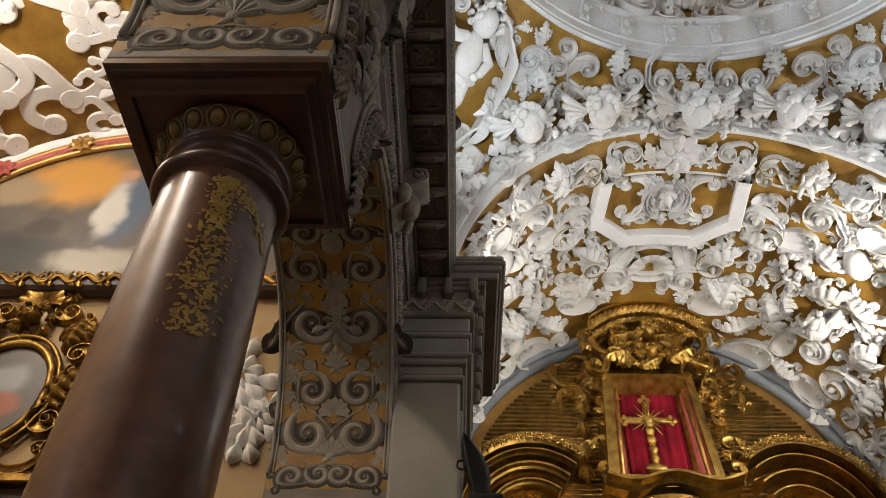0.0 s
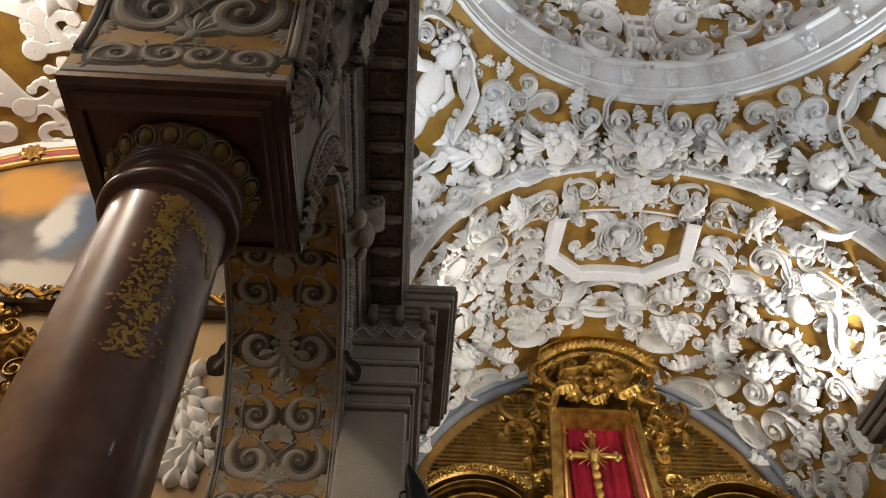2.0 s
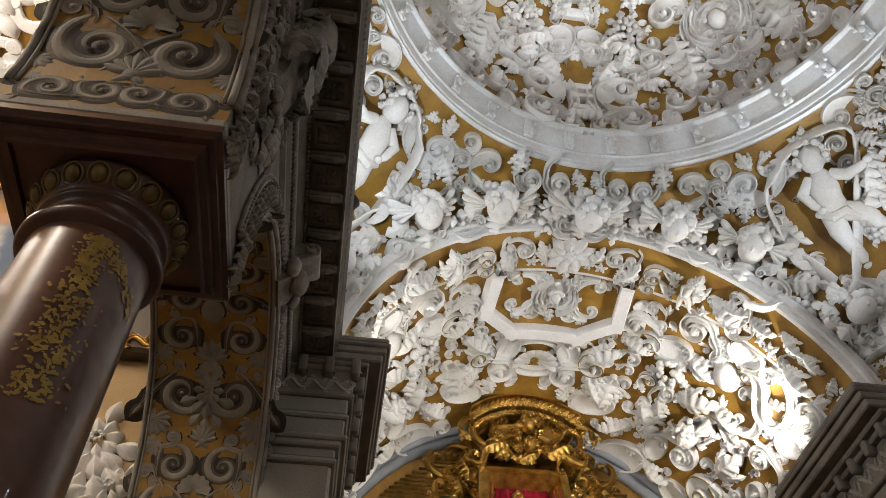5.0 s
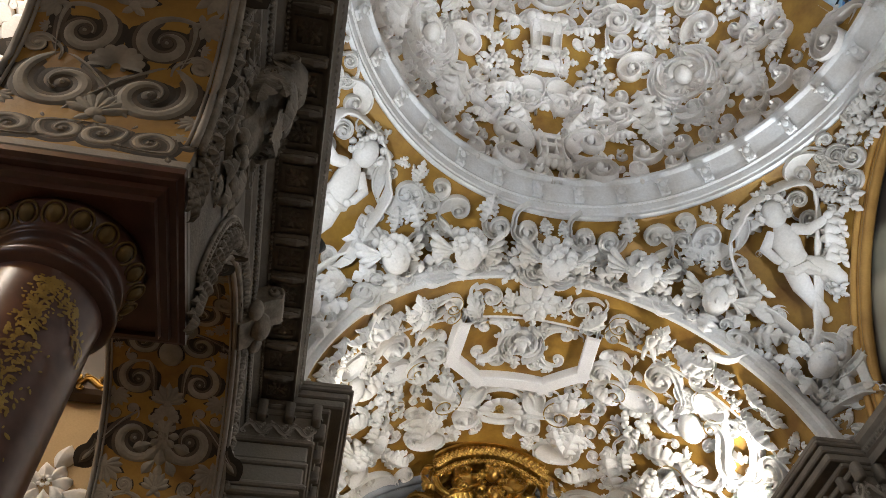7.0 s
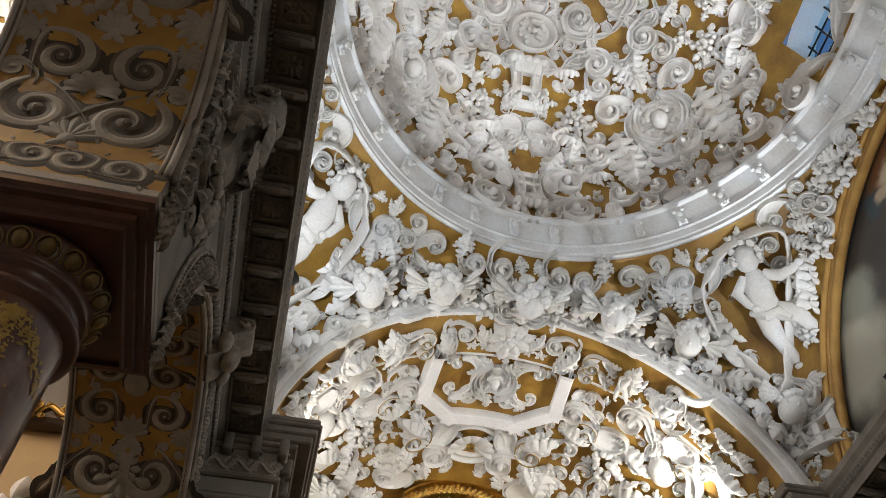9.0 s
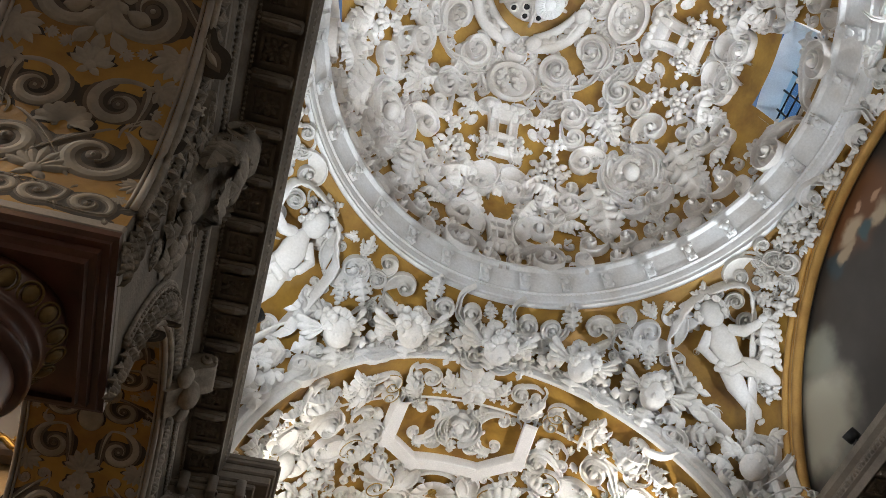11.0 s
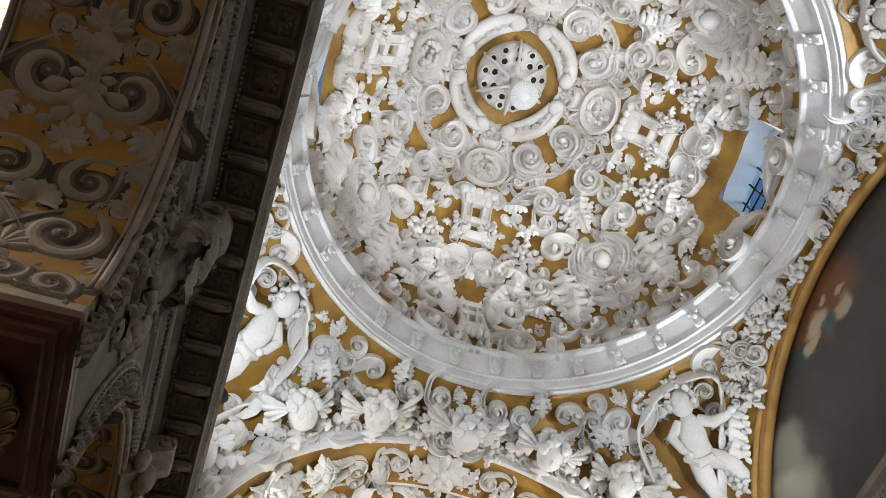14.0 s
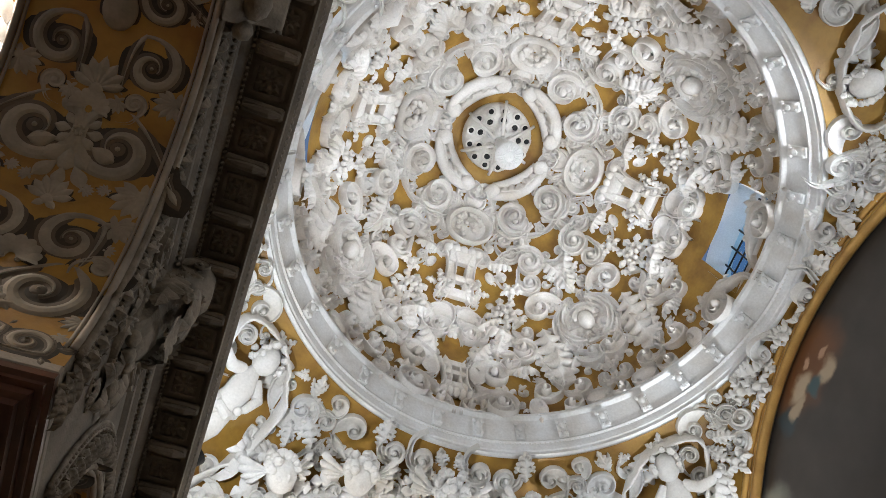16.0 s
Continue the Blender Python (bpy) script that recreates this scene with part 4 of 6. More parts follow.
# column with moulded capital and square slab
def column(y):
    col = thing("column", "polished red marble column with gilded garland and dark capital", "column", group="columns of the arcade")
    m = Matrix.Translation((COLX, y, 0))
    prof = [(0.238, 0.35), (0.238, 1.4), (0.226, 2.4), (0.214, 3.1), (0.206, 3.62), (0.209, 3.67)]
    part("shaft", Geo().lathe(prof, n=56).mesh("shaft", MARBLE), col, m)
    g = Geo().lathe([(0.208, 3.665), (0.235, 3.675), (0.246, 3.69), (0.246, 3.708), (0.235, 3.722), (0.22, 3.73), (0.213, 3.745), (0.213, 3.80), (0.228, 3.805), (0.232, 3.82), (0.228, 3.835), (0.236, 3.84),
                     (0.243, 3.855), (0.26, 3.885), (0.272, 3.92), (0.274, 3.945), (0.264, 3.96)], n=56)
    part("capital", g.mesh("capital", CAPST), col, m)
    egg = Geo()
    egg.ball((0, 0, 0.004), (0.028, 0.036, 0.014), 10, 6)
    egg.tube([(0.038 * math.sin(t), -0.044 * math.cos(t), 0.003) for t in [0.5 + 5.28 * k / 14 for k in range(15)]], 0.005, 6)
    em = egg.mesh("gilt_egg", DULLG)
    for k in range(18):
        a = 2 * math.pi * k / 18 + 0.2
        n = Vector((math.cos(a), math.sin(a), -0.75)).normalized()
        t = Vector((-math.sin(a), math.cos(a), 0))
        b = n.cross(t)
        p = Vector((0.254 * math.cos(a), 0.254 * math.sin(a), 3.878))
        part("gilt_egg", em, col, m @ Matrix(((t.x, b.x, n.x, p.x), (t.y, b.y, n.y, p.y), (t.z, b.z, n.z, p.z), (0, 0, 0, 1))))
    # square slab: stepped frame round a sunk panel
    g = Geo()
    rings = [(0.30, 3.95), (0.305, 3.93), (0.315, 3.93), (0.32, 3.955), (0.345, 3.96), (0.35, 3.985), (0.375, 3.985), (0.38, 3.995), (0.40, 4.0), (0.40, 4.03)]
    g.grid([[(x * q, yy * q, z) for x, yy in ((-1, -1), (1, -1), (1, 1), (-1, 1))] for q, z in [(0.02, 3.95)] + rings], closed_v=True)
    part("abacus", g.mesh("abacus", CAPST, False), col, m)
    part("slab_edge", Geo().bevbox(-0.402, 0.402, -0.402, 0.402, 4.031, 4.085, 0.008).mesh("slab_edge", GREYST, False), col, m)
    # plinth and base
    g = Geo().lathe([(0.40, 0.0), (0.40, 0.16), (0.36, 0.165), (0.37, 0.20), (0.36, 0.25), (0.30, 0.27), (0.28, 0.31), (0.262, 0.35)], n=40)
    part("base", g.mesh("base", MARBLE), col, m)
    # garland of gilded leaves lying on the shaft, towards the nave
    rnd = random.Random(4)
    g = Geo()
    a_mid = radians(-63)
    for k in range(760):
        t = rnd.random()
        side = rnd.choice((-1, -0.65, -0.3, 0.05, 1))
        ln = 1.0 if side < 0.5 else 0.32
        z = 3.63 - t * ln * 0.68
        spread = 0.03 + 0.2 * math.sqrt(t) if side < 0.5 else 0.7 * t
        a = a_mid + side * spread * 1.5 + rnd.gauss(0, 0.10) + 0.25 * t * (side < 0.5)
        if rnd.random() < t * 0.25:
            continue
        r = 0.2065 + (3.62 - z) * 0.0165
        q = rnd.uniform(0, 6.28)
        sz = rnd.uniform(0.005, 0.013)
        pts = []
        for j in range(7):
            w = 2 * math.pi * j / 7
            du, dv = sz * math.cos(w), 0.5 * sz * math.sin(w)
            uu, vv = du * math.cos(q) - dv * math.sin(q), du * math.sin(q) + dv * math.cos(q)
            pts.append(((r + 0.003) * math.cos(a + uu / r), (r + 0.003) * math.sin(a + uu / r), z + vv))
        c = (sum(p[0] for p in pts) / 7 * 1.004, sum(p[1] for p in pts) / 7 * 1.004, sum(p[2] for p in pts) / 7)
        g.add([c] + pts, [(0, 1 + j, 1 + (j + 1) % 7) for j in range(7)])
    part("gilded_garland", g.mesh("gilded_garland", GILTP), col, m, "worn gilded leaf garland")
    return col


column(COLY)
column(COLY - PITCH)


# ---- vault over the altar and its front arch ----
def vsurf(a, y):
    return (X0 + ARCH_R * math.sin(a), y, ARCH_Z + ARCH_R * math.cos(a))


VIN = (X0, 6.5, 5.5)
vault = tagged(new("vault"), "ochre barrel vault crowded with white stucco scrolls", "vault", kind="structure")
BAND = 5.37
g = Geo().grid([[vsurf(radians(-92 + 184 * k / 60), y) for k in range(61)] for y in (ARCH_Y, BAND)])
g.grid([[(X0 + (ARCH_R + 0.06) * math.sin(a), y, ARCH_Z + (ARCH_R + 0.06) * math.cos(a)) for a in [radians(-92 + 184 * k / 60) for k in range(61)]] for y in (BAND, END_Y)])
part("shell", g.mesh("shell", OCHRE), vault)


def v2(a, y):
    r = ARCH_R + (0.06 if y > BAND else 0)
    return (X0 + r * math.sin(a), y, ARCH_Z + r * math.cos(a))


def arc_tube(parent, name, mat, y, r, t, n=6, a0=-90, a1=90, wob=0.0):
    g = Geo().tube([(X0 + (r + wob * math.sin(k * 2.2)) * math.sin(radians(a0 + (a1 - a0) * k / 72)), y, ARCH_Z + (r + wob * math.sin(k * 2.2)) * math.cos(radians(a0 + (a1 - a0) * k / 72))) for k in range(73)], t, n)
    return part(name, g.mesh(name, mat), parent)


g = Geo()
g.grid([[(X0 + (ARCH_R + dr) * math.sin(a), ARCH_Y + dy, ARCH_Z + (ARCH_R + dr) * math.cos(a)) for dy, dr in ((0.03, 0.01), (0.03, -0.04), (0.015, -0.055), (-0.02, -0.055), (-0.04, -0.03), (-0.05, 0.0), (-0.085, 0.005), (-0.10, 0.03), (-0.10, 0.1))] for a in [radians(-91 + 182 * k / 90) for k in range(91)]])
part("arch_edge", g.mesh("arch_edge", STUCCO, True, 30), vault)
arc_tube(vault, "band_edge", STUCCO, BAND, ARCH_R + 0.01, 0.022)
arc_tube(vault, "wall_edge", BLUEGR, END_Y - 0.08, ARCH_R + 0.0, 0.09)
arc_tube(vault, "wall_edge", BLUEGR, END_Y - 0.22, ARCH_R + 0.04, 0.06)

DEG = math.pi / 180


def vput(kind, deg, y, size, turn=0.0, mat=STUCCO, relief=0.75, pair=True, hand=1):
    for f in ((1, -1) if pair else (1,)):
        put(vault, kind, mat, v2, f * deg * DEG, y, VIN, size, turn * f, f * hand, relief)
        if kind == "volute":
            put(vault, "gilt_line", GILTP, v2, f * deg * DEG, y, VIN, size, turn * f, f * hand, relief * 1.45)


sv = Scatter(v2, VIN, 21)


def vkey(kind, deg, y, size, turn=0.0, mat=STUCCO, relief=0.75, pair=True, hand=1):
    vput(kind, deg, y, size, turn, mat, relief, pair, hand)
    for f in (1, -1):
        sv.block(f * deg * DEG, y, size * (0.36 if kind == "acanthus_leaf" else 0.5))


vkey("rosette", 0, 5.10, 0.52, 0, STUCCO, 0.6, False)
put(vault, "rosette", GILTP, v2, 0, 5.10, VIN, 0.22, 0.3, 1, 1.3, name="gilt_heart")
for kind, d, y, size, turn, hand in (
        ("acanthus_leaf", 7.1, 5.08, 0.28, -1.99, 1), ("curl", 16.2, 5.05, 0.17, 0.35, -1), ("acanthus_leaf", 16.2, 5.21, 0.36, -2.13, 1), ("curl", 15.8, 5.3, 0.23, 2.79, 1), ("volute", 22.8, 5.15, 0.33, -1.98, 1),
        ("volute", 22.5, 5.3, 0.32, -2.19, 1), ("figure", 31.7, 5.12, 0.42, 2.79, 1), ("acanthus_leaf", 33.9, 5.08, 0.37, -1.52, 1), ("acanthus_leaf", 42.2, 5.16, 0.42, 2.87, 1), ("c_scroll", 43.6, 5.08, 0.32, 3.14, 1),
        ("acanthus_leaf", 44, 5.08, 0.34, -2.82, 1), ("acanthus_leaf", 51.6, 5.08, 0.32, -3.08, 1), ("acanthus_leaf", 59.7, 5.02, 0.3, 3.01, 1), ("acanthus_leaf", 66.3, 5.03, 0.27, -3.03, 1), ("acanthus_leaf", 65.2, 5.3, 0.42, -3.11, 1)):
    vkey(kind, d, y, size, turn, hand=hand)

# white eight-sided frame, cartouche, shell
g = Geo()
poly = [(-17.8, 5.42), (-18.6, 5.98), (-9.5, 6.34), (9.5, 6.34), (18.6, 5.98), (17.8, 5.42)]
for i in range(5):
    (a, y), (b, w) = poly[i], poly[i + 1]
    p, q = Vector(v2(a * DEG, y + 0.001)), Vector(v2(b * DEG, w))
    rows = []
    for k in range(9):
        e = (k - 4) / 8 * (1 + 0.17 / (q - p).length) + 0.5
        d, yy = a + (b - a) * e, y + (w - y) * e
        o, tx, ty, nn = frame_on(v2, d * DEG, yy + 0.001, VIN)
        run = (q - p).normalized()
        sd = nn.cross(run).normalized()
        rows.append([o + sd * s * 0.07 + nn * h for s, h in ((-1.15, 0), (-1.1, 0.11), (-0.95, 0.125 + 0.005 * (i % 2)), (0.95, 0.125 + 0.005 * (i % 2)), (1.1, 0.11), (1.15, 0))])
    g.grid(rows)
    for k in range(5):
        sv.block((a + (b - a) * k / 4) * DEG, y + (w - y) * k / 4, 0.1)
part("strap_frame", g.mesh("strap_frame", WHITEP, False), vault)
vkey("medallion", 0, 5.74, 0.52, math.pi, STUCCO, 0.8, False)
vkey("c_scroll", 9.5, 5.74, 0.48, 0.0, STUCCO, 0.6)
g = Geo()
for r, h in ((0.33, 0.07), (0.24, 0.05)):
    pts = [(r * 1.25 * math.cos(t), r * math.sin(t)) for t in [2 * math.pi * k / 36 for k in range(37)]]
    g.ribbon(pts, [0.035] * 37, [h] * 37, 0)
o, tx, ty, nn = frame_on(v2, 0, 6.78, VIN)
part("oval_frame", g.mesh("oval_frame", STUCCO), vault, Matrix(((tx.x, ty.x, nn.x, o.x), (tx.y, ty.y, nn.y, o.y), (tx.z, ty.z, nn.z, o.z), (0, 0, 0, 1))))
vkey("shell", 0, 6.8, 0.52, math.pi, STUCCO, 0.8, False)
put(vault, "rosette", GILTP, v2, 0, 6.86, VIN, 0.16, 0, 1, 1.2, name="gilt_heart")
for kind, d, y, size, turn, hand in (
        ("volute", 17.1, 6.75, 0.49, -1.04, 1), ("acanthus_leaf", 17.6, 6.56, 0.51, -2.49, 1), ("volute", 28.7, 6.1, 0.35, 2.46, -1), ("hollow_scroll", 34.2, 6, 0.45, -2.87, 1), ("curl", 23.4, 5.9, 0.34, -2.45, 1),
        ("acanthus_leaf", 25.8, 6.2, 0.39, 3.06, 1), ("volute", 32.5, 6.63, 0.28, -2.85, -1), ("fruit", 36.2, 6.37, 0.5, -2.49, 1), ("acanthus_leaf", 43.2, 6.04, 0.47, 2.93, 1), ("egg_boss", 49.6, 5.94, 0.29, -2.38, 1),
        ("volute", 54.3, 5.75, 0.33, -2.77, 1), ("acanthus_leaf", 19.3, 7.12, 0.5, 2.27, 1), ("fruit", 20.5, 7.04, 0.35, -2.67, 1), ("acanthus_leaf", 22.6, 7.1, 0.56, 1.51, 1), ("hollow_scroll", 20, 7.38, 0.6, 0.53, -1),
        ("acanthus_leaf", 36.3, 7.19, 0.56, 2.25, 1), ("acanthus_leaf", 28.4, 7.61, 0.46, 0.6, 1), ("fruit", 36.3, 7.35, 0.31, -2.44, 1), ("hollow_scroll", 33.2, 8.05, 0.73, -2.53, 1), ("acanthus_leaf", 44.6, 7.95, 0.43, 3.07, 1),
        ("winged_head", 48.9, 6.85, 0.64, -2.33, 1), ("volute", 51.4, 6.74, 0.47, -2.04, 1), ("acanthus_leaf", 38.4, 6.95, 0.33, 2.13, 1), ("acanthus_leaf", 45.9, 6.52, 0.56, -2.54, 1), ("c_scroll", 57.8, 6.15, 0.44, -2.91, 1),
        ("volute", 59.1, 7.67, 0.59, -1.72, 1), ("acanthus_leaf", 61.5, 6.97, 0.56, -1.82, 1), ("hollow_scroll", 53.1, 8.01, 0.51, 2.99, 1), ("hollow_scroll", 51.1, 5.53, 0.41, -3.04, 1), ("s_scroll", 59.9, 5.87, 0.56, 2.92, 1),
        ("curl", 67.6, 6.48, 0.33, -2.23, 1), ("acanthus_leaf", 73.3, 5.82, 0.37, -2.56, 1), ("hollow_scroll", 72.4, 5.97, 0.48, 0.92, -1), ("acanthus_leaf", 61, 5.46, 0.27, 2.85, 1), ("curl", 45.9, 5.81, 0.23, -1.81, 1),
        ("acanthus_leaf", 54.7, 6.44, 0.42, 3, 1), ("acanthus_leaf", 58.5, 8.33, 0.45, -2.53, 1), ("volute", 65.8, 7.87, 0.37, 0.64, -1), ("acanthus_leaf", 68.1, 7.41, 0.56, 1.71, 1), ("c_scroll", 62.1, 5.76, 0.55, -2.77, 1)):
    vkey(kind, d, y, size, turn, hand=hand)
sv.fill(lambda kind, u, v, size, turn, flip: [put(vault, kind, STUCCO, v2, f * u, v, VIN, size, turn * f, flip * f, 0.7) for f in (1, -1)],
        lambda r: (lambda d: (d * DEG, r.uniform(5.5, 7.42 if d < 22 else 8.2)))(r.uniform(4, 88)), (0.36, 0.24, 0.16, 0.11), ("volute", "curl", "hollow_scroll", "acanthus_leaf", "volute", "curl"), 200, 0.86)
sv.fill(lambda kind, u, v, size, turn, flip: [put(vault, kind, STUCCO, v2, f * u, v, VIN, size, turn * f, flip * f, 0.7) for f in (1, -1)],
        lambda r: (r.uniform(6, 88) * DEG, r.uniform(4.98, 5.32)), (0.2, 0.13), ("acanthus_leaf", "curl", "leaf_knot"), 80, 0.85)


# ---- bay under the dome ----
def pend(sx, sy):
    def surf(u, v):
        f = u * math.pi / 2
        c, s = math.cos(f), math.sin(f)
        tx, ty = HX / max(c, 1e-6), HY / max(s, 1e-6)
        if tx < ty:
            dx, dy = HX, tx * s
            z = max(SIDE_Z + math.sqrt(max(SIDE_R**2 - dy * dy, 0)), 6.0)
        else:
            dx, dy = ty * c, HY
            z = max(ARCH_Z + math.sqrt(max((ARCH_R + 0.03) ** 2 - dx * dx, 0)), 6.0)
        w = max(0.0, min(v, 1.05)) * math.pi / 2
        h, k = 1 - math.cos(w), math.sin(w)
        x, y = dx + (RING_R * c - dx) * h, dy + (RING_R * s - dy) * h
        return (X0 + sx * x, Y0 + sy * y, z + (RING_Z - z) * k)
    return surf


PIN = (X0, Y0, 6.5)


def pendentive(sx, sy, seed):
    sf = pend(sx, sy)
    th = tagged(new("pendentive"), "ochre pendentive with white stucco figure and scrolls", "pendentive", kind="structure", group="pendentives of the dome")
    g = Geo().grid([[sf(i / 40, k / 14) for i in range(41)] for k in range(15)])
    part("shell", g.mesh("shell", OCHRE), th)
    flip = sx * sy
    s = Scatter(sf, PIN, seed)

    def key(kind, u, v, size, turn=0.0, hand=1, relief=0.8, keep=0.45):
        put(th, kind, STUCCO, sf, u, v, PIN, size, turn * flip, flip * hand, relief * (0.7 if v > 0.72 else 1))
        s.block(u, v, size * keep)

    # figure in an egg-shaped frame
    fig = put(None, "figure", STUCCO, sf, 0.505, 0.56, PIN, 1.2, -0.24 * flip, flip, 0.42, sink=-0.05)
    tagged(fig, "white stucco child figure within an egg-shaped frame", "statue", "figures of the pendentives")
    s.block(0.51, 0.74, 0.40)
    s.block(0.51, 0.5, 0.42)
    s.block(0.51, 0.3, 0.26)
    path = [(0.502 + 0.112 * math.cos(t) * (0.9 + 0.22 * math.sin(t)), 0.60 + 0.315 * math.sin(t)) for t in [2 * math.pi * k / 48 for k in range(48)]]
    rows = []
    for k, (u, v) in enumerate(path):
        p, tx, ty, n = frame_on(sf, u, v, PIN)
        q = Vector(sf(*path[(k + 1) % 48])) - Vector(sf(*path[k - 1]))
        sd = q.cross(n).normalized() * (0.018 + 0.006 * math.sin(k * 2.1))
        rows.append([p - sd, p - sd + n * 0.15, p - sd * 0.4 + n * 0.165, p + sd * 0.4 + n * 0.165, p + sd + n * 0.15, p + sd])
    part("egg_frame", Geo().grid(rows, closed_u=True).mesh("egg_frame", STUCCO, True, 40), th)
    for u, v in path[::5]:
        s.block(u, v, 0.08)
    for kind, u, v, size, turn, hand in (
        ("volute", 0.635, 0.80, 0.60, 2.4, -1), ("volute", 0.756, 0.835, 0.42, -0.8, 1), ("curl", 0.862, 0.80, 0.32, -3.07, -1), ("acanthus_leaf", 0.682, 0.696, 0.34, -2.37, 1), ("acanthus_leaf", 0.651, 0.646, 0.26, -1.95, 1),
        ("volute", 0.40, 0.84, 0.46, 0.4, 1), ("acanthus_leaf", 0.352, 0.506, 0.26, -0.44, 1), ("acanthus_leaf", 0.383, 0.456, 0.26, -1.07, 1), ("acanthus_leaf", 0.414, 0.278, 0.46, -2.21, 1), ("acanthus_leaf", 0.439, 0.177, 0.46, -2.31, 1),
        ("curl", 0.321, 0.646, 0.24, -0.32, 1), ("acanthus_leaf", 0.588, 0.557, 0.62, -1.42, 1), ("acanthus_leaf", 0.62, 0.532, 0.44, -0.76, 1), ("curl", 0.576, 0.481, 0.23, -0.12, 1), ("acanthus_leaf", 0.601, 0.342, 0.43, -0.53, 1),
        ("flower", 0.7, 0.367, 0.27, -0.25, 1), ("s_scroll", 0.532, 0.19, 0.6, 1.42, 1), ("acanthus_leaf", 0.495, 0.063, 0.27, -0.2, 1), ("c_scroll", 0.57, 0.177, 0.36, 0.21, 1), ("strap", 0.532, 0.127, 0.63, -1.73, 1),
        ("volute", 0.676, 0.203, 0.32, 2.61, 1), ("acanthus_leaf", 0.588, 0.278, 0.32, 1.88, 1), ("curl", 0.719, 0.519, 0.2, -0.08, 1), ("acanthus_leaf", 0.725, 0.089, 0.34, -1.23, 1)):
        key(kind, u, v, size, turn, hand)
    # winged heads along the front arch
    for u, v, size in ((0.80, 0.57, 0.82), (0.665, 0.38, 0.80), (0.58, 0.27, 0.74)):
        p, tx, ty, n = frame_on(sf, u, v, PIN)
        head = put(None, "winged_head", STUCCO, sf, u, v, PIN, size * 1.05, -2.0 * (1 - u) * flip, flip, 0.5, sink=-0.14)
        tagged(head, "white stucco winged head above the arch", "statue", "winged heads over the arches")
        s.block(u, v, size * 0.5)
    s.fill(lambda kind, u, v, size, turn, f: put(th, kind, STUCCO, sf, u, v, PIN, size, turn, f, 0.8),
           lambda r: (r.uniform(0.02, 0.98), r.uniform(0.07, 0.95)), (0.3, 0.22, 0.15, 0.1), ("volute", "curl", "acanthus_leaf", "leaf_knot", "acanthus_leaf", "curl"), 220, 0.70)
    return th


pendentive(1, 1, 31)
pendentive(-1, 1, 31)
pendentive(1, -1, 32)
pendentive(-1, -1, 32)
for sy in (1, -1):
    sf = pend(1, sy)
    tagged(put(None, "winged_head", STUCCO, sf, 0.999, 0.70, PIN, 0.90, 0, 1, 0.5, sink=-0.16), "large white stucco winged head over the arch crown", "statue", "winged heads over the arches")

# ring at the foot of the dome
ring = tagged(new("dome_ring"), "white moulded stucco ring with small brackets", "cornice", kind="structure")
prof = [(2.45, 8.97), (2.40, 8.93), (2.385, 8.90), (2.385, 8.86), (2.40, 8.845), (2.425, 8.83), (2.515, 8.60), (2.505, 8.585), (2.505, 8.565), (2.525, 8.55), (2.53, 8.52), (2.545, 8.47), (2.56, 8.46), (2.56, 8.42), (2.65, 8.41)]
part("moulding", Geo().lathe(prof, (X0, Y0), 120).mesh("moulding", RINGST, True, 12), ring)
rsurf = lambda u, v: (X0 + (2.452 - 0.4 * v) * math.cos(u), Y0 + (2.452 - 0.4 * v) * math.sin(u), 8.68 + v)
bk = Geo().bevbox(-0.05, 0.05, -0.10, 0.10, -0.03, 0.012, 0.006)
bk.ball((0, 0.03, 0.024), (0.036, 0.05, 0.016), 8, 5)
for s in (-1, 1):
    bk.ball((s * 0.045, 0.07, 0.02), (0.026, 0.026, 0.014), 6, 4)
    bk.ball((s * 0.035, -0.07, 0.02), (0.024, 0.03, 0.014), 6, 4)
bkm = bk.mesh("bracket", RINGST, True, 35)
for k in range(34):
    p, tx, ty, n = frame_on(rsurf, 2 * math.pi * k / 34, 0.0, (X0, Y0, 8.2))
    part("bracket", bkm, ring, Matrix(((tx.x, ty.x, n.x, p.x), (tx.y, ty.y, n.y, p.y), (tx.z, ty.z, n.z, p.z), (0, 0, 0, 1))))
g = Geo()
for k in range(300):
    a = 2 * math.pi * k / 300
    g.ball((X0 + 2.53 * math.cos(a), Y0 + 2.53 * math.sin(a), 8.56), 0.017, 6, 4)
tagged(part("beading", g.mesh("beading", STUCCO), ring), kind="stuff")


# dome shell with two window openings
def dsurf(a, s):
    t = s * math.pi / 2
    return (X0 + DOME_A * math.cos(t) * math.cos(a), Y0 + DOME_A * math.cos(t) * math.sin(a), DOME_Z + DOME_B * math.sin(t))


DIN = (X0, Y0, 8.9)
dome = tagged(new("dome"), "dome crowded with cream stucco scrollwork on gold", "dome", kind="structure")
WA0, WS0, WS1 = 12, 0.045, 0.20
WDEG = -5.0
WY = Y0 + 2.4 * math.sin(radians(WDEG))
NA, NS = 120, 40
g = Geo()
pts = [[dsurf(2 * math.pi * i / NA, k / NS * 0.999) for i in range(NA)] for k in range(NS + 1)]
faces = []
for k in range(NS):
    for i in range(NA):
        deg = (360 * (i + 0.5) / NA + 180) % 360 - 180
        near = min(abs(deg - WDEG), abs(deg - 180 - WDEG), abs(deg + 180 + WDEG))
        if near < WA0 and WS0 < (k + 0.5) / NS < WS1:
            continue
        faces.append((k * NA + i, k * NA + (i + 1) % NA, (k + 1) * NA + (i + 1) % NA, (k + 1) * NA + i))
g.add([p for row in pts for p in row], faces)
part("shell", g.mesh("shell", OCHRE), dome)

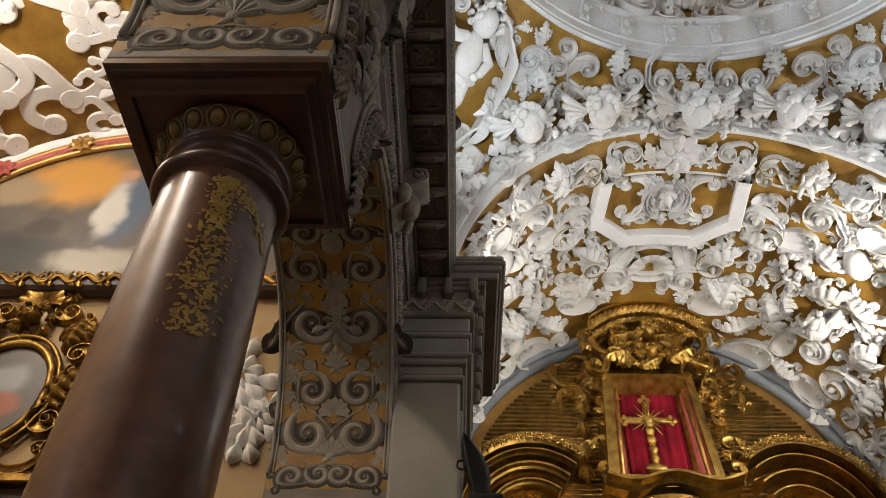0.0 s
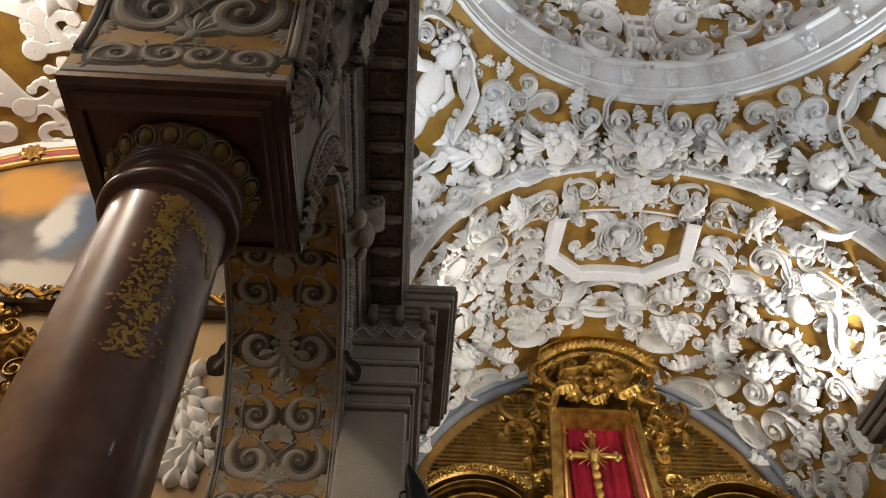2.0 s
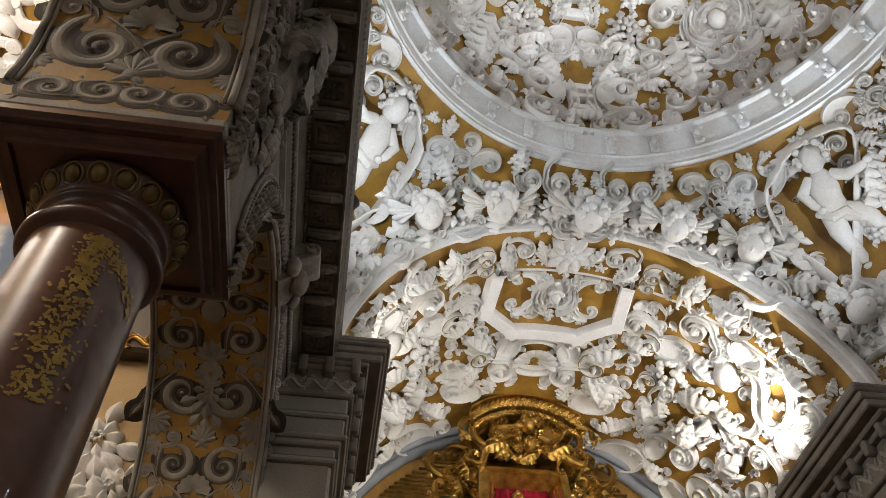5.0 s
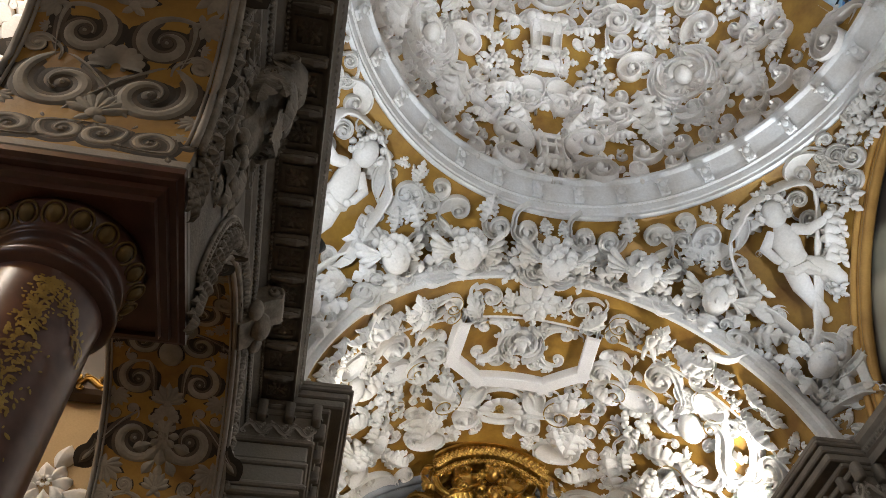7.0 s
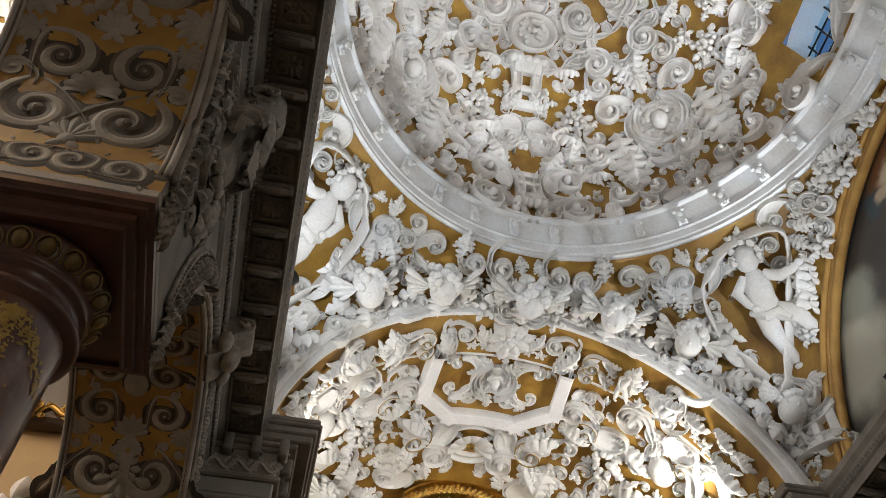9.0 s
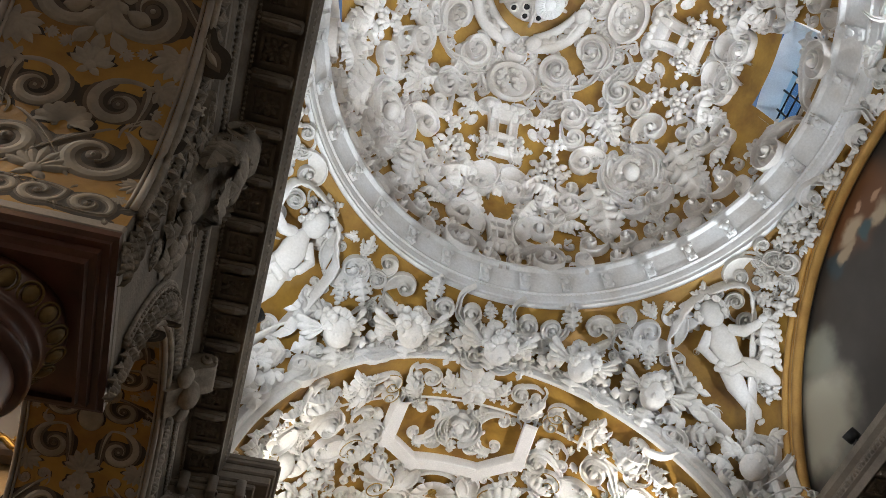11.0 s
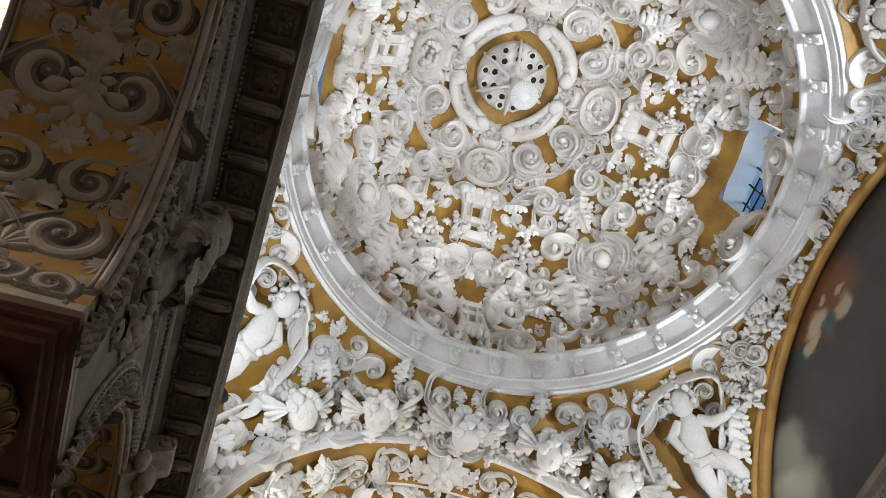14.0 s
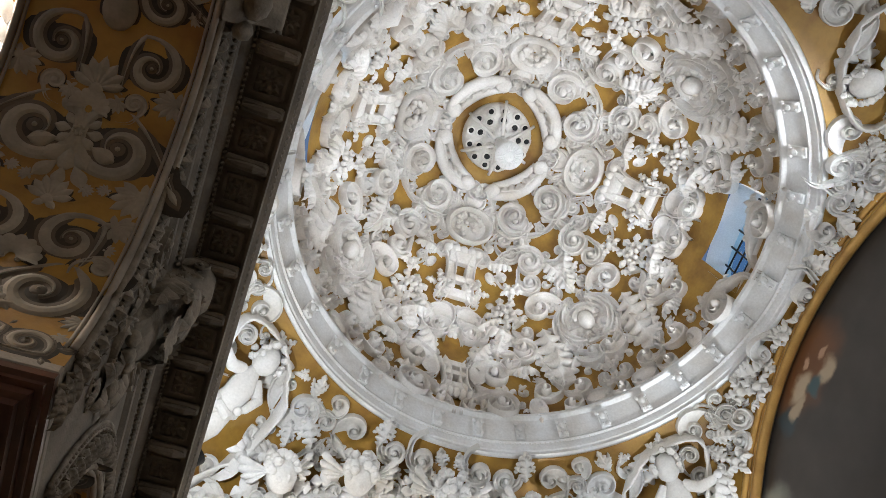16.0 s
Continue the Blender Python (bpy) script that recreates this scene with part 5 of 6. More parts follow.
for sgn in (1, -1):
    win = tagged(new("window_1" if sgn > 0 else "window_2"), "small blue-glazed dome window in a deep white reveal", "window", kind="structure")
    w = 2.4 * math.sin(radians(WA0)) + 0.02
    z0, z1 = dsurf(0, WS0)[2] - 0.02, dsurf(0, WS1)[2] + 0.02
    x0, x1 = X0 + sgn * 2.16, X0 + sgn * 2.66
    rows = []
    for x in (x0, x1):
        rows.append([(x, WY - w, z0), (x, WY + w, z0)] + [(x, WY + w * math.cos(t), z1 - 0.18 + 0.18 * math.sin(t)) for t in [math.pi * k / 12 for k in range(13)]])
    rows[0] = [(X0 + sgn * math.sqrt((DOME_A * math.sqrt(1 - ((z - DOME_Z) / DOME_B) ** 2)) ** 2 - (y - Y0) ** 2), y, z) for x, y, z in rows[0]]
    part("reveal", Geo().grid(rows, closed_v=True).mesh("reveal", WHITEP, False), win)
    gg = Geo()
    gg.add([(x1 - sgn * 0.05, y, z) for x, y, z in rows[1]], [tuple(range(len(rows[1])))])
    pane = part("pane", gg.mesh("pane", glass, False), win)
    pane.visible_shadow = False
    gl = Geo()
    for k in range(-2, 3):
        gl.tube([(x1 - sgn * 0.07, WY + k * w / 2.5, z0), (x1 - sgn * 0.07, WY + k * w / 2.5, z1)], 0.012, 6)
    for k in range(1, 5):
        z = z0 + (z1 - z0) * k / 5
        gl.tube([(x1 - sgn * 0.07, WY - w, z), (x1 - sgn * 0.07, WY + w, z)], 0.012, 6)
    part("glazing_bars", gl.mesh("glazing_bars", BLACKM), win)

sd = Scatter(dsurf, DIN, 51)
SYM = [(q, f) for q in range(4) for f in (1, -1)]


def dput(kind, deg, s, size, turn=0.0, relief=0.75, single=False, skip_window=False, hand=1):
    """Repeats a piece in the four quarters, mirrored about each axis; deg is counted from the axis."""
    for q, f in SYM:
        if single and f < 0:
            continue
        if skip_window and q % 2 == 0:
            continue
        put(dome, kind, DOMEST, dsurf, radians(90 * q + f * deg), s, DIN, size, turn * f, f * hand, relief)


def dkey(kind, deg, s, size, turn=0.0, relief=0.75, single=False, skip_window=False, keep=0.5, hand=1):
    dput(kind, deg, s, size, turn, relief, single, skip_window, hand)
    for f in (1, -1):
        sd.block(radians(f * deg), s, size * keep)
        sd.block(radians(90 + f * deg), s, size * keep)


dkey("grape_bowl", 0, 0.67, 0.66, 0, 0.8, True)
dkey("strap", 0, 0.49, 0.74, math.pi, 0.8, True)
dkey("medallion", 45, 0.29, 0.84, 0, 0.9, True)
dkey("strap", 0, 0.12, 0.55, 0, 0.9, True, True)
for kind, d, v, size, turn, hand in (
        ("volute", 31.4, 0.382, 0.59, -0.03, -1), ("acanthus_leaf", 30.7, 0.229, 0.77, -1.62, -1), ("volute", 31.7, 0.688, 0.56, 2.92, -1), ("hollow_scroll", 6.3, 0.328, 0.58, 1.08, -1), ("acanthus_leaf", 15.9, 0.301, 0.45, -2.7, -1),
        ("flower", 18, 0.381, 0.5, -3.08, -1), ("volute", 11.9, 0.157, 0.68, -0.75, 1), ("volute", 25.3, 0.094, 0.42, -3.09, 1), ("acanthus_leaf", 21.5, 0.172, 0.33, 0.28, -1), ("curl", 31.4, 0.707, 0.49, -1.67, 1),
        ("curl", 22.5, 0.25, 0.36, 1.74, -1), ("curl", 25.5, 0.585, 0.3, -3.09, -1), ("acanthus_leaf", 18.4, 0.544, 0.34, 0.26, -1), ("c_scroll", 44, 0.589, 0.51, 2.86, -1), ("acanthus_leaf", 42.3, 0.486, 0.43, -2.08, -1),
        ("curl", 32.5, 0.541, 0.45, 1.1, 1), ("leaf_knot", 22.5, 0.456, 0.31, 2.97, -1), ("volute", 35.2, 0.088, 0.4, 3.14, -1), ("acanthus_leaf", 31.8, 0.173, 0.68, -1.47, -1), ("fruit", 6.4, 0.449, 0.38, 2.95, -1),
        ("acanthus_leaf", 44, 0.449, 0.39, 1.48, -1), ("curl", 10.2, 0.22, 0.24, -0.13, 1), ("acanthus_leaf", 8.5, 0.227, 0.43, -0.9, -1)):
    dkey(kind, d, v, size, turn, 0.8, False, d < 13 and v < 0.26, 0.36 if kind == "acanthus_leaf" else 0.48, hand)
for d in (4, 22.5, 31, 38.5, 45):
    dkey("hollow_scroll" if d in (22.5, 38.5) else "volute", d, 0.035, 0.30, 0.9 * d, 0.9, d == 45, d < 16)
for kind, d, v, size, turn, hand in (("curl", 5, 0.29, 0.34, 0.6, 1), ("volute", 16.5, 0.20, 0.38, 2.2, 1), ("acanthus_leaf", 15, 0.27, 0.36, 1.9, 1), ("leaf_knot", 14.5, 0.10, 0.26, 0.4, 1), ("acanthus_leaf", 11, 0.33, 0.4, 2.6, 1)):
    dkey(kind, d, v, size, turn, 0.8, False, False, 0.42, hand)
sd.block(0, 0.14, 0.42)
sd.fill(lambda kind, u, v, size, turn, f: [put(dome, kind, DOMEST, dsurf, math.pi / 2 * q + m * u, v, DIN, size, turn * m, f * m, 0.75) for q, m in SYM],
        lambda r: (r.uniform(0.03, math.pi / 4 - 0.02), r.uniform(0.02, 0.80)), (0.42, 0.31, 0.22, 0.15), ("volute", "curl", "hollow_scroll", "volute", "acanthus_leaf", "curl", "volute"), 200, 0.80)

# ring of four strap arcs, pierced lantern boss and hanging pendant
for q in range(4):
    a0 = radians(90 * q + 45)
    g = Geo()
    for r, w, h in ((0.78, 0.075, 0.16), (0.63, 0.055, 0.12)):
        t0 = math.acos(r / DOME_A)
        pts = [Vector(dsurf(a0 + radians(-30 + 5 * k), t0 / (math.pi / 2))) - Vector((0, 0, h * 0.6)) for k in range(13)]
        g.tube(pts, [w * (0.6 + 0.5 * math.sin(math.pi * k / 12)) for k in range(13)], 8)
    for e in (-30, 30):
        p = Vector(dsurf(a0 + radians(e), math.acos(0.71 / DOME_A) / (math.pi / 2)))
        g.ball(p - Vector((0, 0, 0.09)), (0.11, 0.11, 0.09), 10, 6)
    part("strap_arc", g.mesh("strap_arc", DOMEST), dome)
g = Geo()
zt = DOME_Z + DOME_B - 0.12
disc = [(0.46, 0.10), (0.46, 0.0), (0.43, -0.05), (0.34, -0.10), (0.23, -0.14), (0.10, -0.17), (0.02, -0.18)]
g.lathe([(r, zt + z) for r, z in disc], (X0, Y0), 48)
part("lantern_boss", g.mesh("lantern_boss", DOMEST), dome)
for ringr, cnt, size in ((0.38, 13, 0.062), (0.26, 9, 0.07), (0.14, 5, 0.055)):
    for k in range(cnt):
        a = 2 * math.pi * k / cnt + ringr * 7
        z = zt - 0.06 - 0.24 * (0.5 - ringr)
        g = Geo()
        g.tube([(X0 + ringr * math.cos(a) + size * 0.8 * math.cos(t), Y0 + ringr * math.sin(a) + size * 0.8 * math.sin(t), z - 0.02) for t in [2 * math.pi * j / 10 for j in range(11)]], 0.016, 5)
        part("pierced_ring", g.mesh("pierced_ring", DOMEST), dome)
        # black disc gives the darkness of a hole by its colour; nothing is pierced
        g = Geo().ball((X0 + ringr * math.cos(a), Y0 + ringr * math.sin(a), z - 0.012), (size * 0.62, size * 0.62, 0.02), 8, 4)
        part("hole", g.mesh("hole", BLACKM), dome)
for k in range(6):
    a = 2 * math.pi * k / 6 + 0.4
    g = Geo().tube([(X0 + q * math.cos(a), Y0 + q * math.sin(a), zt - 0.05 - z) for q, z in ((0.5, 0.0), (0.42, 0.09), (0.3, 0.14), (0.2, 0.2), (0.1, 0.3))], [0.022, 0.024, 0.02, 0.024, 0.03], 8)
    part("strap_rib", g.mesh("strap_rib", DOMEST), dome)
pendant = thing("pendant", "white fluted stucco pendant hanging from the dome", "pendant")
g = Geo().lathe([(0.05, zt - 0.15), (0.05, zt - 0.35), (0.09, zt - 0.45), (0.05, zt - 0.6), (0.07, zt - 0.8), (0.12, zt - 0.9), (0.17, zt - 0.98), (0.175, zt - 1.02), (0.15, zt - 1.05), (0.06, zt - 1.06), (0.05, zt - 1.09), (0.005, zt - 1.1)], (X0, Y0), 24)
part("stem", g.mesh("stem", WHITEP), pendant)
g = Geo()
for k in range(24):
    a = 2 * math.pi * k / 24
    g.tube([(X0 + q * math.cos(a), Y0 + q * math.sin(a), zt - 1.06) for q in (0.065, 0.16)], 0.008, 5)
part("fluting", g.mesh("fluting", WHITEP), pendant)
roof = Geo().lathe([(3.3, 8.3), (3.3, 9.0), (3.1, 9.05)], (X0, Y0), 40)
tagged(new("drum_wall", roof.mesh("drum_wall", ASHLAR)), "plain drum wall outside the dome", "wall", kind="structure")


# ---- side lunettes with paintings ----
def side_point(x, r, deg):
    return (x, Y0 + r * math.sin(radians(deg)), SIDE_Z + r * math.cos(radians(deg)))


def painting_material(name, base, spots):
    """Oil paint: a dark ground with soft cloudy patches of colour, each given by centre, size and colour."""
    m = bpy.data.materials.new(name)
    m.use_nodes = True
    nt = m.node_tree
    b = nt.nodes["Principled BSDF"]
    b.inputs["Roughness"].default_value = 0.4
    geo = nt.nodes.new("ShaderNodeNewGeometry")
    noi = nt.nodes.new("ShaderNodeTexNoise")
    noi.inputs["Scale"].default_value, noi.inputs["Detail"].default_value = 4.0, 7
    nt.links.new(geo.outputs["Position"], noi.inputs["Vector"])
    warp = nt.nodes.new("ShaderNodeVectorMath")
    warp.operation = "MULTIPLY_ADD"
    nt.links.new(noi.outputs["Color"], warp.inputs[0])
    warp.inputs[1].default_value = (0.24, 0.24, 0.24)
    nt.links.new(geo.outputs["Position"], warp.inputs[2])
    ramp = nt.nodes.new("ShaderNodeValToRGB")
    nt.links.new(noi.outputs["Fac"], ramp.inputs["Fac"])
    ramp.color_ramp.elements[0].color, ramp.color_ramp.elements[1].color = (*[c * 0.6 for c in base], 1), (*[c * 1.5 for c in base], 1)
    last = ramp.outputs["Color"]
    for place, size, color in spots:
        sub = nt.nodes.new("ShaderNodeVectorMath")
        sub.operation = "SUBTRACT"
        nt.links.new(warp.outputs[0], sub.inputs[0])
        sub.inputs[1].default_value = tuple(p + 0.12 for p in place)
        div = nt.nodes.new("ShaderNodeVectorMath")
        div.operation = "DIVIDE"
        nt.links.new(sub.outputs[0], div.inputs[0])
        div.inputs[1].default_value = size
        ln = nt.nodes.new("ShaderNodeVectorMath")
        ln.operation = "LENGTH"
        nt.links.new(div.outputs[0], ln.inputs[0])
        mr = nt.nodes.new("ShaderNodeMapRange")
        mr.interpolation_type = "SMOOTHSTEP"
        mr.inputs["From Min"].default_value, mr.inputs["From Max"].default_value = 1.0, 0.45
        nt.links.new(ln.outputs["Value"], mr.inputs["Value"])
        mx = nt.nodes.new("ShaderNodeMixRGB")
        mx.inputs["Color2"].default_value = (*color, 1)
        nt.links.new(mr.outputs[0], mx.inputs["Fac"])
        nt.links.new(last, mx.inputs["Color1"])
        last = mx.outputs["Color"]
    nt.links.new(last, b.inputs["Base Color"])
    return m


SX = X0 + HX
DARKP = painting_material("dark_oil_painting", (0.035, 0.03, 0.026),
                          [((SX + 0.1, 2.0, 8.0), (3, 0.65, 0.42), (0.13, 0.055, 0.022)), ((SX + 0.1, 2.55, 7.86), (3, 0.2, 0.16), (0.03, 0.05, 0.06)), ((SX + 0.1, 2.2, 7.93), (3, 0.22, 0.13), (0.40, 0.31, 0.21)), ((SX + 0.1, 2.38, 7.83), (3, 0.2, 0.08), (0.36, 0.28, 0.19)),
                           ((SX + 0.1, 1.9, 7.74), (3, 0.2, 0.13), (0.36, 0.28, 0.19)), ((SX + 0.1, 2.1, 7.78), (3, 0.13, 0.1), (0.04, 0.08, 0.09)), ((SX + 0.1, 1.98, 8.04), (3, 0.07, 0.05), (0.42, 0.26, 0.17)), ((SX + 0.1, 1.8, 7.9), (3, 0.07, 0.05), (0.40, 0.25, 0.16)), ((SX + 0.1, 3.75, 6.95), (3, 0.75, 0.6), (0.36, 0.34, 0.27)), ((SX + 0.1, 3.3, 7.4), (3, 0.34, 0.3), (0.2, 0.2, 0.16))])
pt = thing("painting", "dark oil painting filling a lunette in gilt frame", "painting")
g = Geo().grid([[side_point(SX + 0.10, q, d) for d in [-90 + 180 * k / 48 for k in range(49)]] for q in (0.01, 1.0, 2.0, SIDE_R - 0.16)])
part("canvas", g.mesh("canvas", DARKP), pt)
g = Geo().box(SX + 0.09, SX + 0.11, Y0 - SIDE_R, Y0 + SIDE_R, 5.0, SIDE_Z)
part("lower_canvas", g.mesh("lower_canvas", DARKP, False), pt)
for r, t in ((SIDE_R - 0.02, 0.05), (SIDE_R - 0.10, 0.035), (SIDE_R - 0.16, 0.05)):
    g = Geo().tube([side_point(SX + 0.03, r, d) for d in [-95 + 190 * k / 80 for k in range(81)]], t, 8)
    part("frame", g.mesh("frame", FRAMEG), pt)
wall_box("wall_upper", "plain wall behind the painted lunette", ASHLAR, (SX + 0.13, SX + 0.4, -3.2, 5.0, 6.0, 8.9))
wall_box("wall_upper_left", "plain wall above the arcade", ASHLAR, (WA, -0.42, -6.0, 8.4, 6.12, 8.9))
# rest of the nave behind the bay: plain barrel vault
g = Geo().grid([[(X0 + ARCH_R * math.sin(a), y, ARCH_Z + ARCH_R * math.cos(a)) for a in [radians(-92 + 184 * k / 40) for k in range(41)]] for y in (BACK_Y, Y0 - HY)])
tagged(new("ceiling", g.mesh("ceiling", WHITEP)), "plain pale vault over the rest of the nave", "vault", kind="structure")

# ---- altarpiece ----
YA = END_Y - 0.02
ret = thing("altarpiece", "carved gilded altarpiece with arched pediments and red niche", "altarpiece")


def rsf(u, v):
    return (X0 + u, YA - 0.02, v)


RIN = (X0, 4, 6)
# reeded gold ground
g = Geo()
for k in range(38):
    z = 5.9 + k * 0.062
    half = math.sqrt(max((ARCH_R - 0.2) ** 2 - max(z - ARCH_Z, 0) ** 2, 0.01))
    g.tube([(X0 - half, YA, z), (X0 + half, YA, z)], 0.02, 6)
tagged(part("reeding", g.mesh("reeding", GILT), ret), kind="stuff")
# niche: splayed gilt frame round a red recess
NZ0, NZ1 = 5.98, 7.14
RX = -0.04
g = Geo()
outer = [(-0.64, NZ0 - 0.12), (0.64, NZ0 - 0.12), (0.54, NZ1 + 0.22), (-0.54, NZ1 + 0.22)]
mid = [(-0.52, NZ0), (0.52, NZ0), (0.44, NZ1 + 0.12), (-0.44, NZ1 + 0.12)]
inner = [(-0.36, NZ0 + 0.03), (0.36, NZ0 + 0.03), (0.34, NZ1 + 0.02), (-0.34, NZ1 + 0.02)]
g.grid([[(X0 + RX + x, YA - d, z) for x, z in loop] for loop, d in ((outer, 0.0), (outer, 0.62), (mid, 0.66))], closed_v=True)
part("niche_frame", g.mesh("niche_frame", GILT, False), ret)
g = Geo().grid([[(X0 + RX + x, YA - d, z) for x, z in loop] for loop, d in ((mid, 0.655), (inner, 0.45))], closed_v=True)
part("niche_splay", g.mesh("niche_splay", GILT, False), ret)
for s in (-1, 1):
    g = Geo().tube([(X0 + RX + s * 0.47, YA - 0.60, NZ0), (X0 + RX + s * 0.40, YA - 0.60, NZ1)], 0.025, 8)
    part("niche_rod", g.mesh("niche_rod", GILT), ret)
    g = Geo().grid([[(X0 + RX + s * q, YA - d, z) for q, d in ((0.49 - 0.06 * (z > 7), 0.635), (0.40 - 0.03 * (z > 7), 0.52))] for z in (NZ0 + 0.04, NZ1 - 0.02)])
    part("red_strip", g.mesh("red_strip", PINK, False), ret, label="worn red painted strip")
g = Geo()
g.add([(X0 + RX + x, YA - 0.42, z) for x, z in inner], [(0, 1, 2, 3)])
rows = [[(X0 + RX - 0.34 + 0.68 * k / 40, YA - 0.455 - 0.02 * math.sin(k * 0.9) - 0.012 * math.sin(k * 2.3 + z * 3), z) for k in range(41)] for z in (NZ0 + 0.03, NZ1 + 0.02)]
g.grid(rows)
part("curtain", g.mesh("curtain", VELVET), ret, label="crimson velvet curtain")
# crucifix with rays and flared ends
cx, cz, cy = X0 - 0.13, 6.70, YA - 0.60
crux = thing("crucifix", "gilded cross with rays and lobed ends", "crucifix")
g = Geo()
g.bevbox(cx - 0.035, cx + 0.035, cy - 0.02, cy + 0.02, NZ0 + 0.06, cz + 0.26, 0.008)
g.bevbox(cx - 0.27, cx + 0.27, cy - 0.02, cy + 0.02, cz - 0.035, cz + 0.035, 0.008)
for ex, ez in ((-0.27, 0), (0.27, 0), (0, 0.28)):
    for dx, dz in ((0.045, 0), (-0.045, 0), (0, 0.045), (0, -0.045)):
        g.ball((cx + ex + dx, cy, cz + ez + dz), (0.035, 0.025, 0.035), 7, 5)
part("cross", g.mesh("cross", GILT), crux)
g = Geo()
for k in range(16):
    a = 2 * math.pi * (k + 0.5) / 16
    r1 = 0.24 if k % 2 else 0.17
    part("ray", Geo().tube([(cx + 0.04 * math.cos(a), cy - 0.02, cz + 0.04 * math.sin(a)), (cx + r1 * math.cos(a), cy - 0.02, cz + r1 * math.sin(a))], [0.016, 0.004], 5).mesh("ray", GILT), crux)
g.ball((cx, cy - 0.03, cz), (0.06, 0.03, 0.06), 12, 6)
for z in (6.2, 6.32, 6.44, 6.56, 6.66):
    g.ball((cx, cy - 0.02, z), (0.055, 0.03, 0.06), 8, 6)
g.ball((cx, cy - 0.01, NZ0 + 0.1), (0.13, 0.05, 0.07), 10, 6)
part("beaded_stem", g.mesh("beaded_stem", GILT), crux)


def curved_cornice(name, pts, depth, th):
    """A moulded cornice along points (u, z) on the altarpiece."""
    rows = []
    for i, (u, z) in enumerate(pts):
        a, b = pts[max(i - 1, 0)], pts[min(i + 1, len(pts) - 1)]
        du, dz = b[0] - a[0], b[1] - a[1]
        ln = math.hypot(du, dz)
        nu, nz = -dz / ln, du / ln
        rows.append([(X0 + u + nu * h, YA - d, z + nz * h) for h, d in ((-th, 0), (-th, depth * 0.5), (-0.5 * th, depth * 0.62), (-0.3 * th, depth * 0.8), (0.2 * th, depth * 0.86), (0.5 * th, depth), (th, depth), (th, 0))])
    g = Geo().grid(rows)
    for r in (rows[0], rows[-1]):
        g.add(r, [tuple(range(8))])
    return part(name, g.mesh(name, GILT, False), ret)


crown = [(0.03 + 1.02 * math.sin(radians(d)), 7.24 + 1.06 * math.cos(radians(d))) for d in range(-42, 43, 4)]
for q, dz, depth, th in ((1.0, 0.0, 0.86, 0.055), (0.95, -0.10, 0.76, 0.05), (0.88, -0.20, 0.66, 0.045)):
    curved_cornice("crown_pediment", [(0.03 + (u - 0.03) * q, z + dz * 0.8) for u, z in crown], depth, th)
g = Geo().grid([[(X0 + u, YA - 0.42, z) for u, z in crown], [(X0 + 0.03 + (u - 0.03) * 0.9, YA - 0.40, 7.45) for u, z in crown]])
part("crown_panel", g.mesh("crown_panel", GILTD, False), ret)
for k, (u, z) in enumerate(crown):
    put(ret, "acanthus_leaf", GILT, lambda a, b: (X0 + a, YA - 0.80, b), u, z - 0.05, RIN, 0.17, 1.3 - 0.045 * k, 1, 0.9, name="crown_leaf")
    put(ret, "leaf_knot", GILT, lambda a, b: (X0 + a, YA - 0.70, b), 0.03 + (u - 0.03) * 0.93, z - 0.13, RIN, 0.1, k * 1.3, 1, 0.9, name="crown_bead")
for s in (-1, 1):
    pts = [(s * (1.50 + 0.92 * math.cos(radians(d))), 5.55 + 1.0 * math.sin(radians(d))) for d in range(15, 131, 6)]
    curved_cornice("side_pediment", pts, 0.5, 0.07)
    curved_cornice("side_pediment", [(s * 1.5 + (u - s * 1.5) * 0.72, 5.55 + (z - 5.55) * 0.72) for u, z in pts], 0.36, 0.05)
    curved_cornice("side_pediment", [(s * 1.5 + (u - s * 1.5) * 0.86, 5.55 + (z - 5.55) * 0.86) for u, z in pts], 0.44, 0.035)
    curved_cornice("side_pediment", [(s * 1.5 + (u - s * 1.5) * 0.55, 5.55 + (z - 5.55) * 0.55) for u, z in pts], 0.3, 0.04)
    for k, (u, z) in enumerate(pts):
        put(ret, "leaf_knot", GILT, lambda a, b: (X0 + a, YA - 0.5, b), u, z, RIN, 0.13, k, s, 0.8, name="pediment_leaf")
    for k in range(10):
        d = radians(20 + 11 * k)
        put(ret, "acanthus_leaf", GILT, rsf, s * (1.5 + 0.78 * math.cos(d)), 5.55 + 0.86 * math.sin(d), RIN, 0.22, d + 1.57, 1, 1.0)
        put(ret, "volute", GILT, rsf, s * (1.5 + 0.45 * math.cos(d)), 5.55 + 0.5 * math.sin(d), RIN, 0.2, d, s, 1.0)
    for z in (6.15, 6.45, 6.75, 7.05, 7.3):
        put(ret, "volute", GILT, lambda a, b: (X0 + a, YA - 0.5, b), 0.06 + s * (0.72 - 0.05 * (z - 6.1)), z, RIN, 0.24, z * 5 * s, s, 0.9)
        put(ret, "acanthus_leaf", GILT, lambda a, b: (X0 + a, YA - 0.16, b), 0.02 + s * (0.86 - 0.05 * (z - 6.1)), z + 0.1, RIN, 0.28, 1.57, s, 1.0)
base_line = [(0.0 + u, 5.84 + 0.05 * math.cos(abs(u) * 7)) for u in [-0.74 + 1.48 * k / 24 for k in range(25)]]
curved_cornice("niche_sill", base_line, 0.85, 0.06)
g = Geo().lathe([(0.2, 4.9), (0.36, 5.1), (0.42, 5.2), (0.42, 5.3), (0.5, 5.4), (0.58, 5.55), (0.6, 5.66), (0.62, 5.78)], (X0, YA), 24, math.pi, 2 * math.pi)
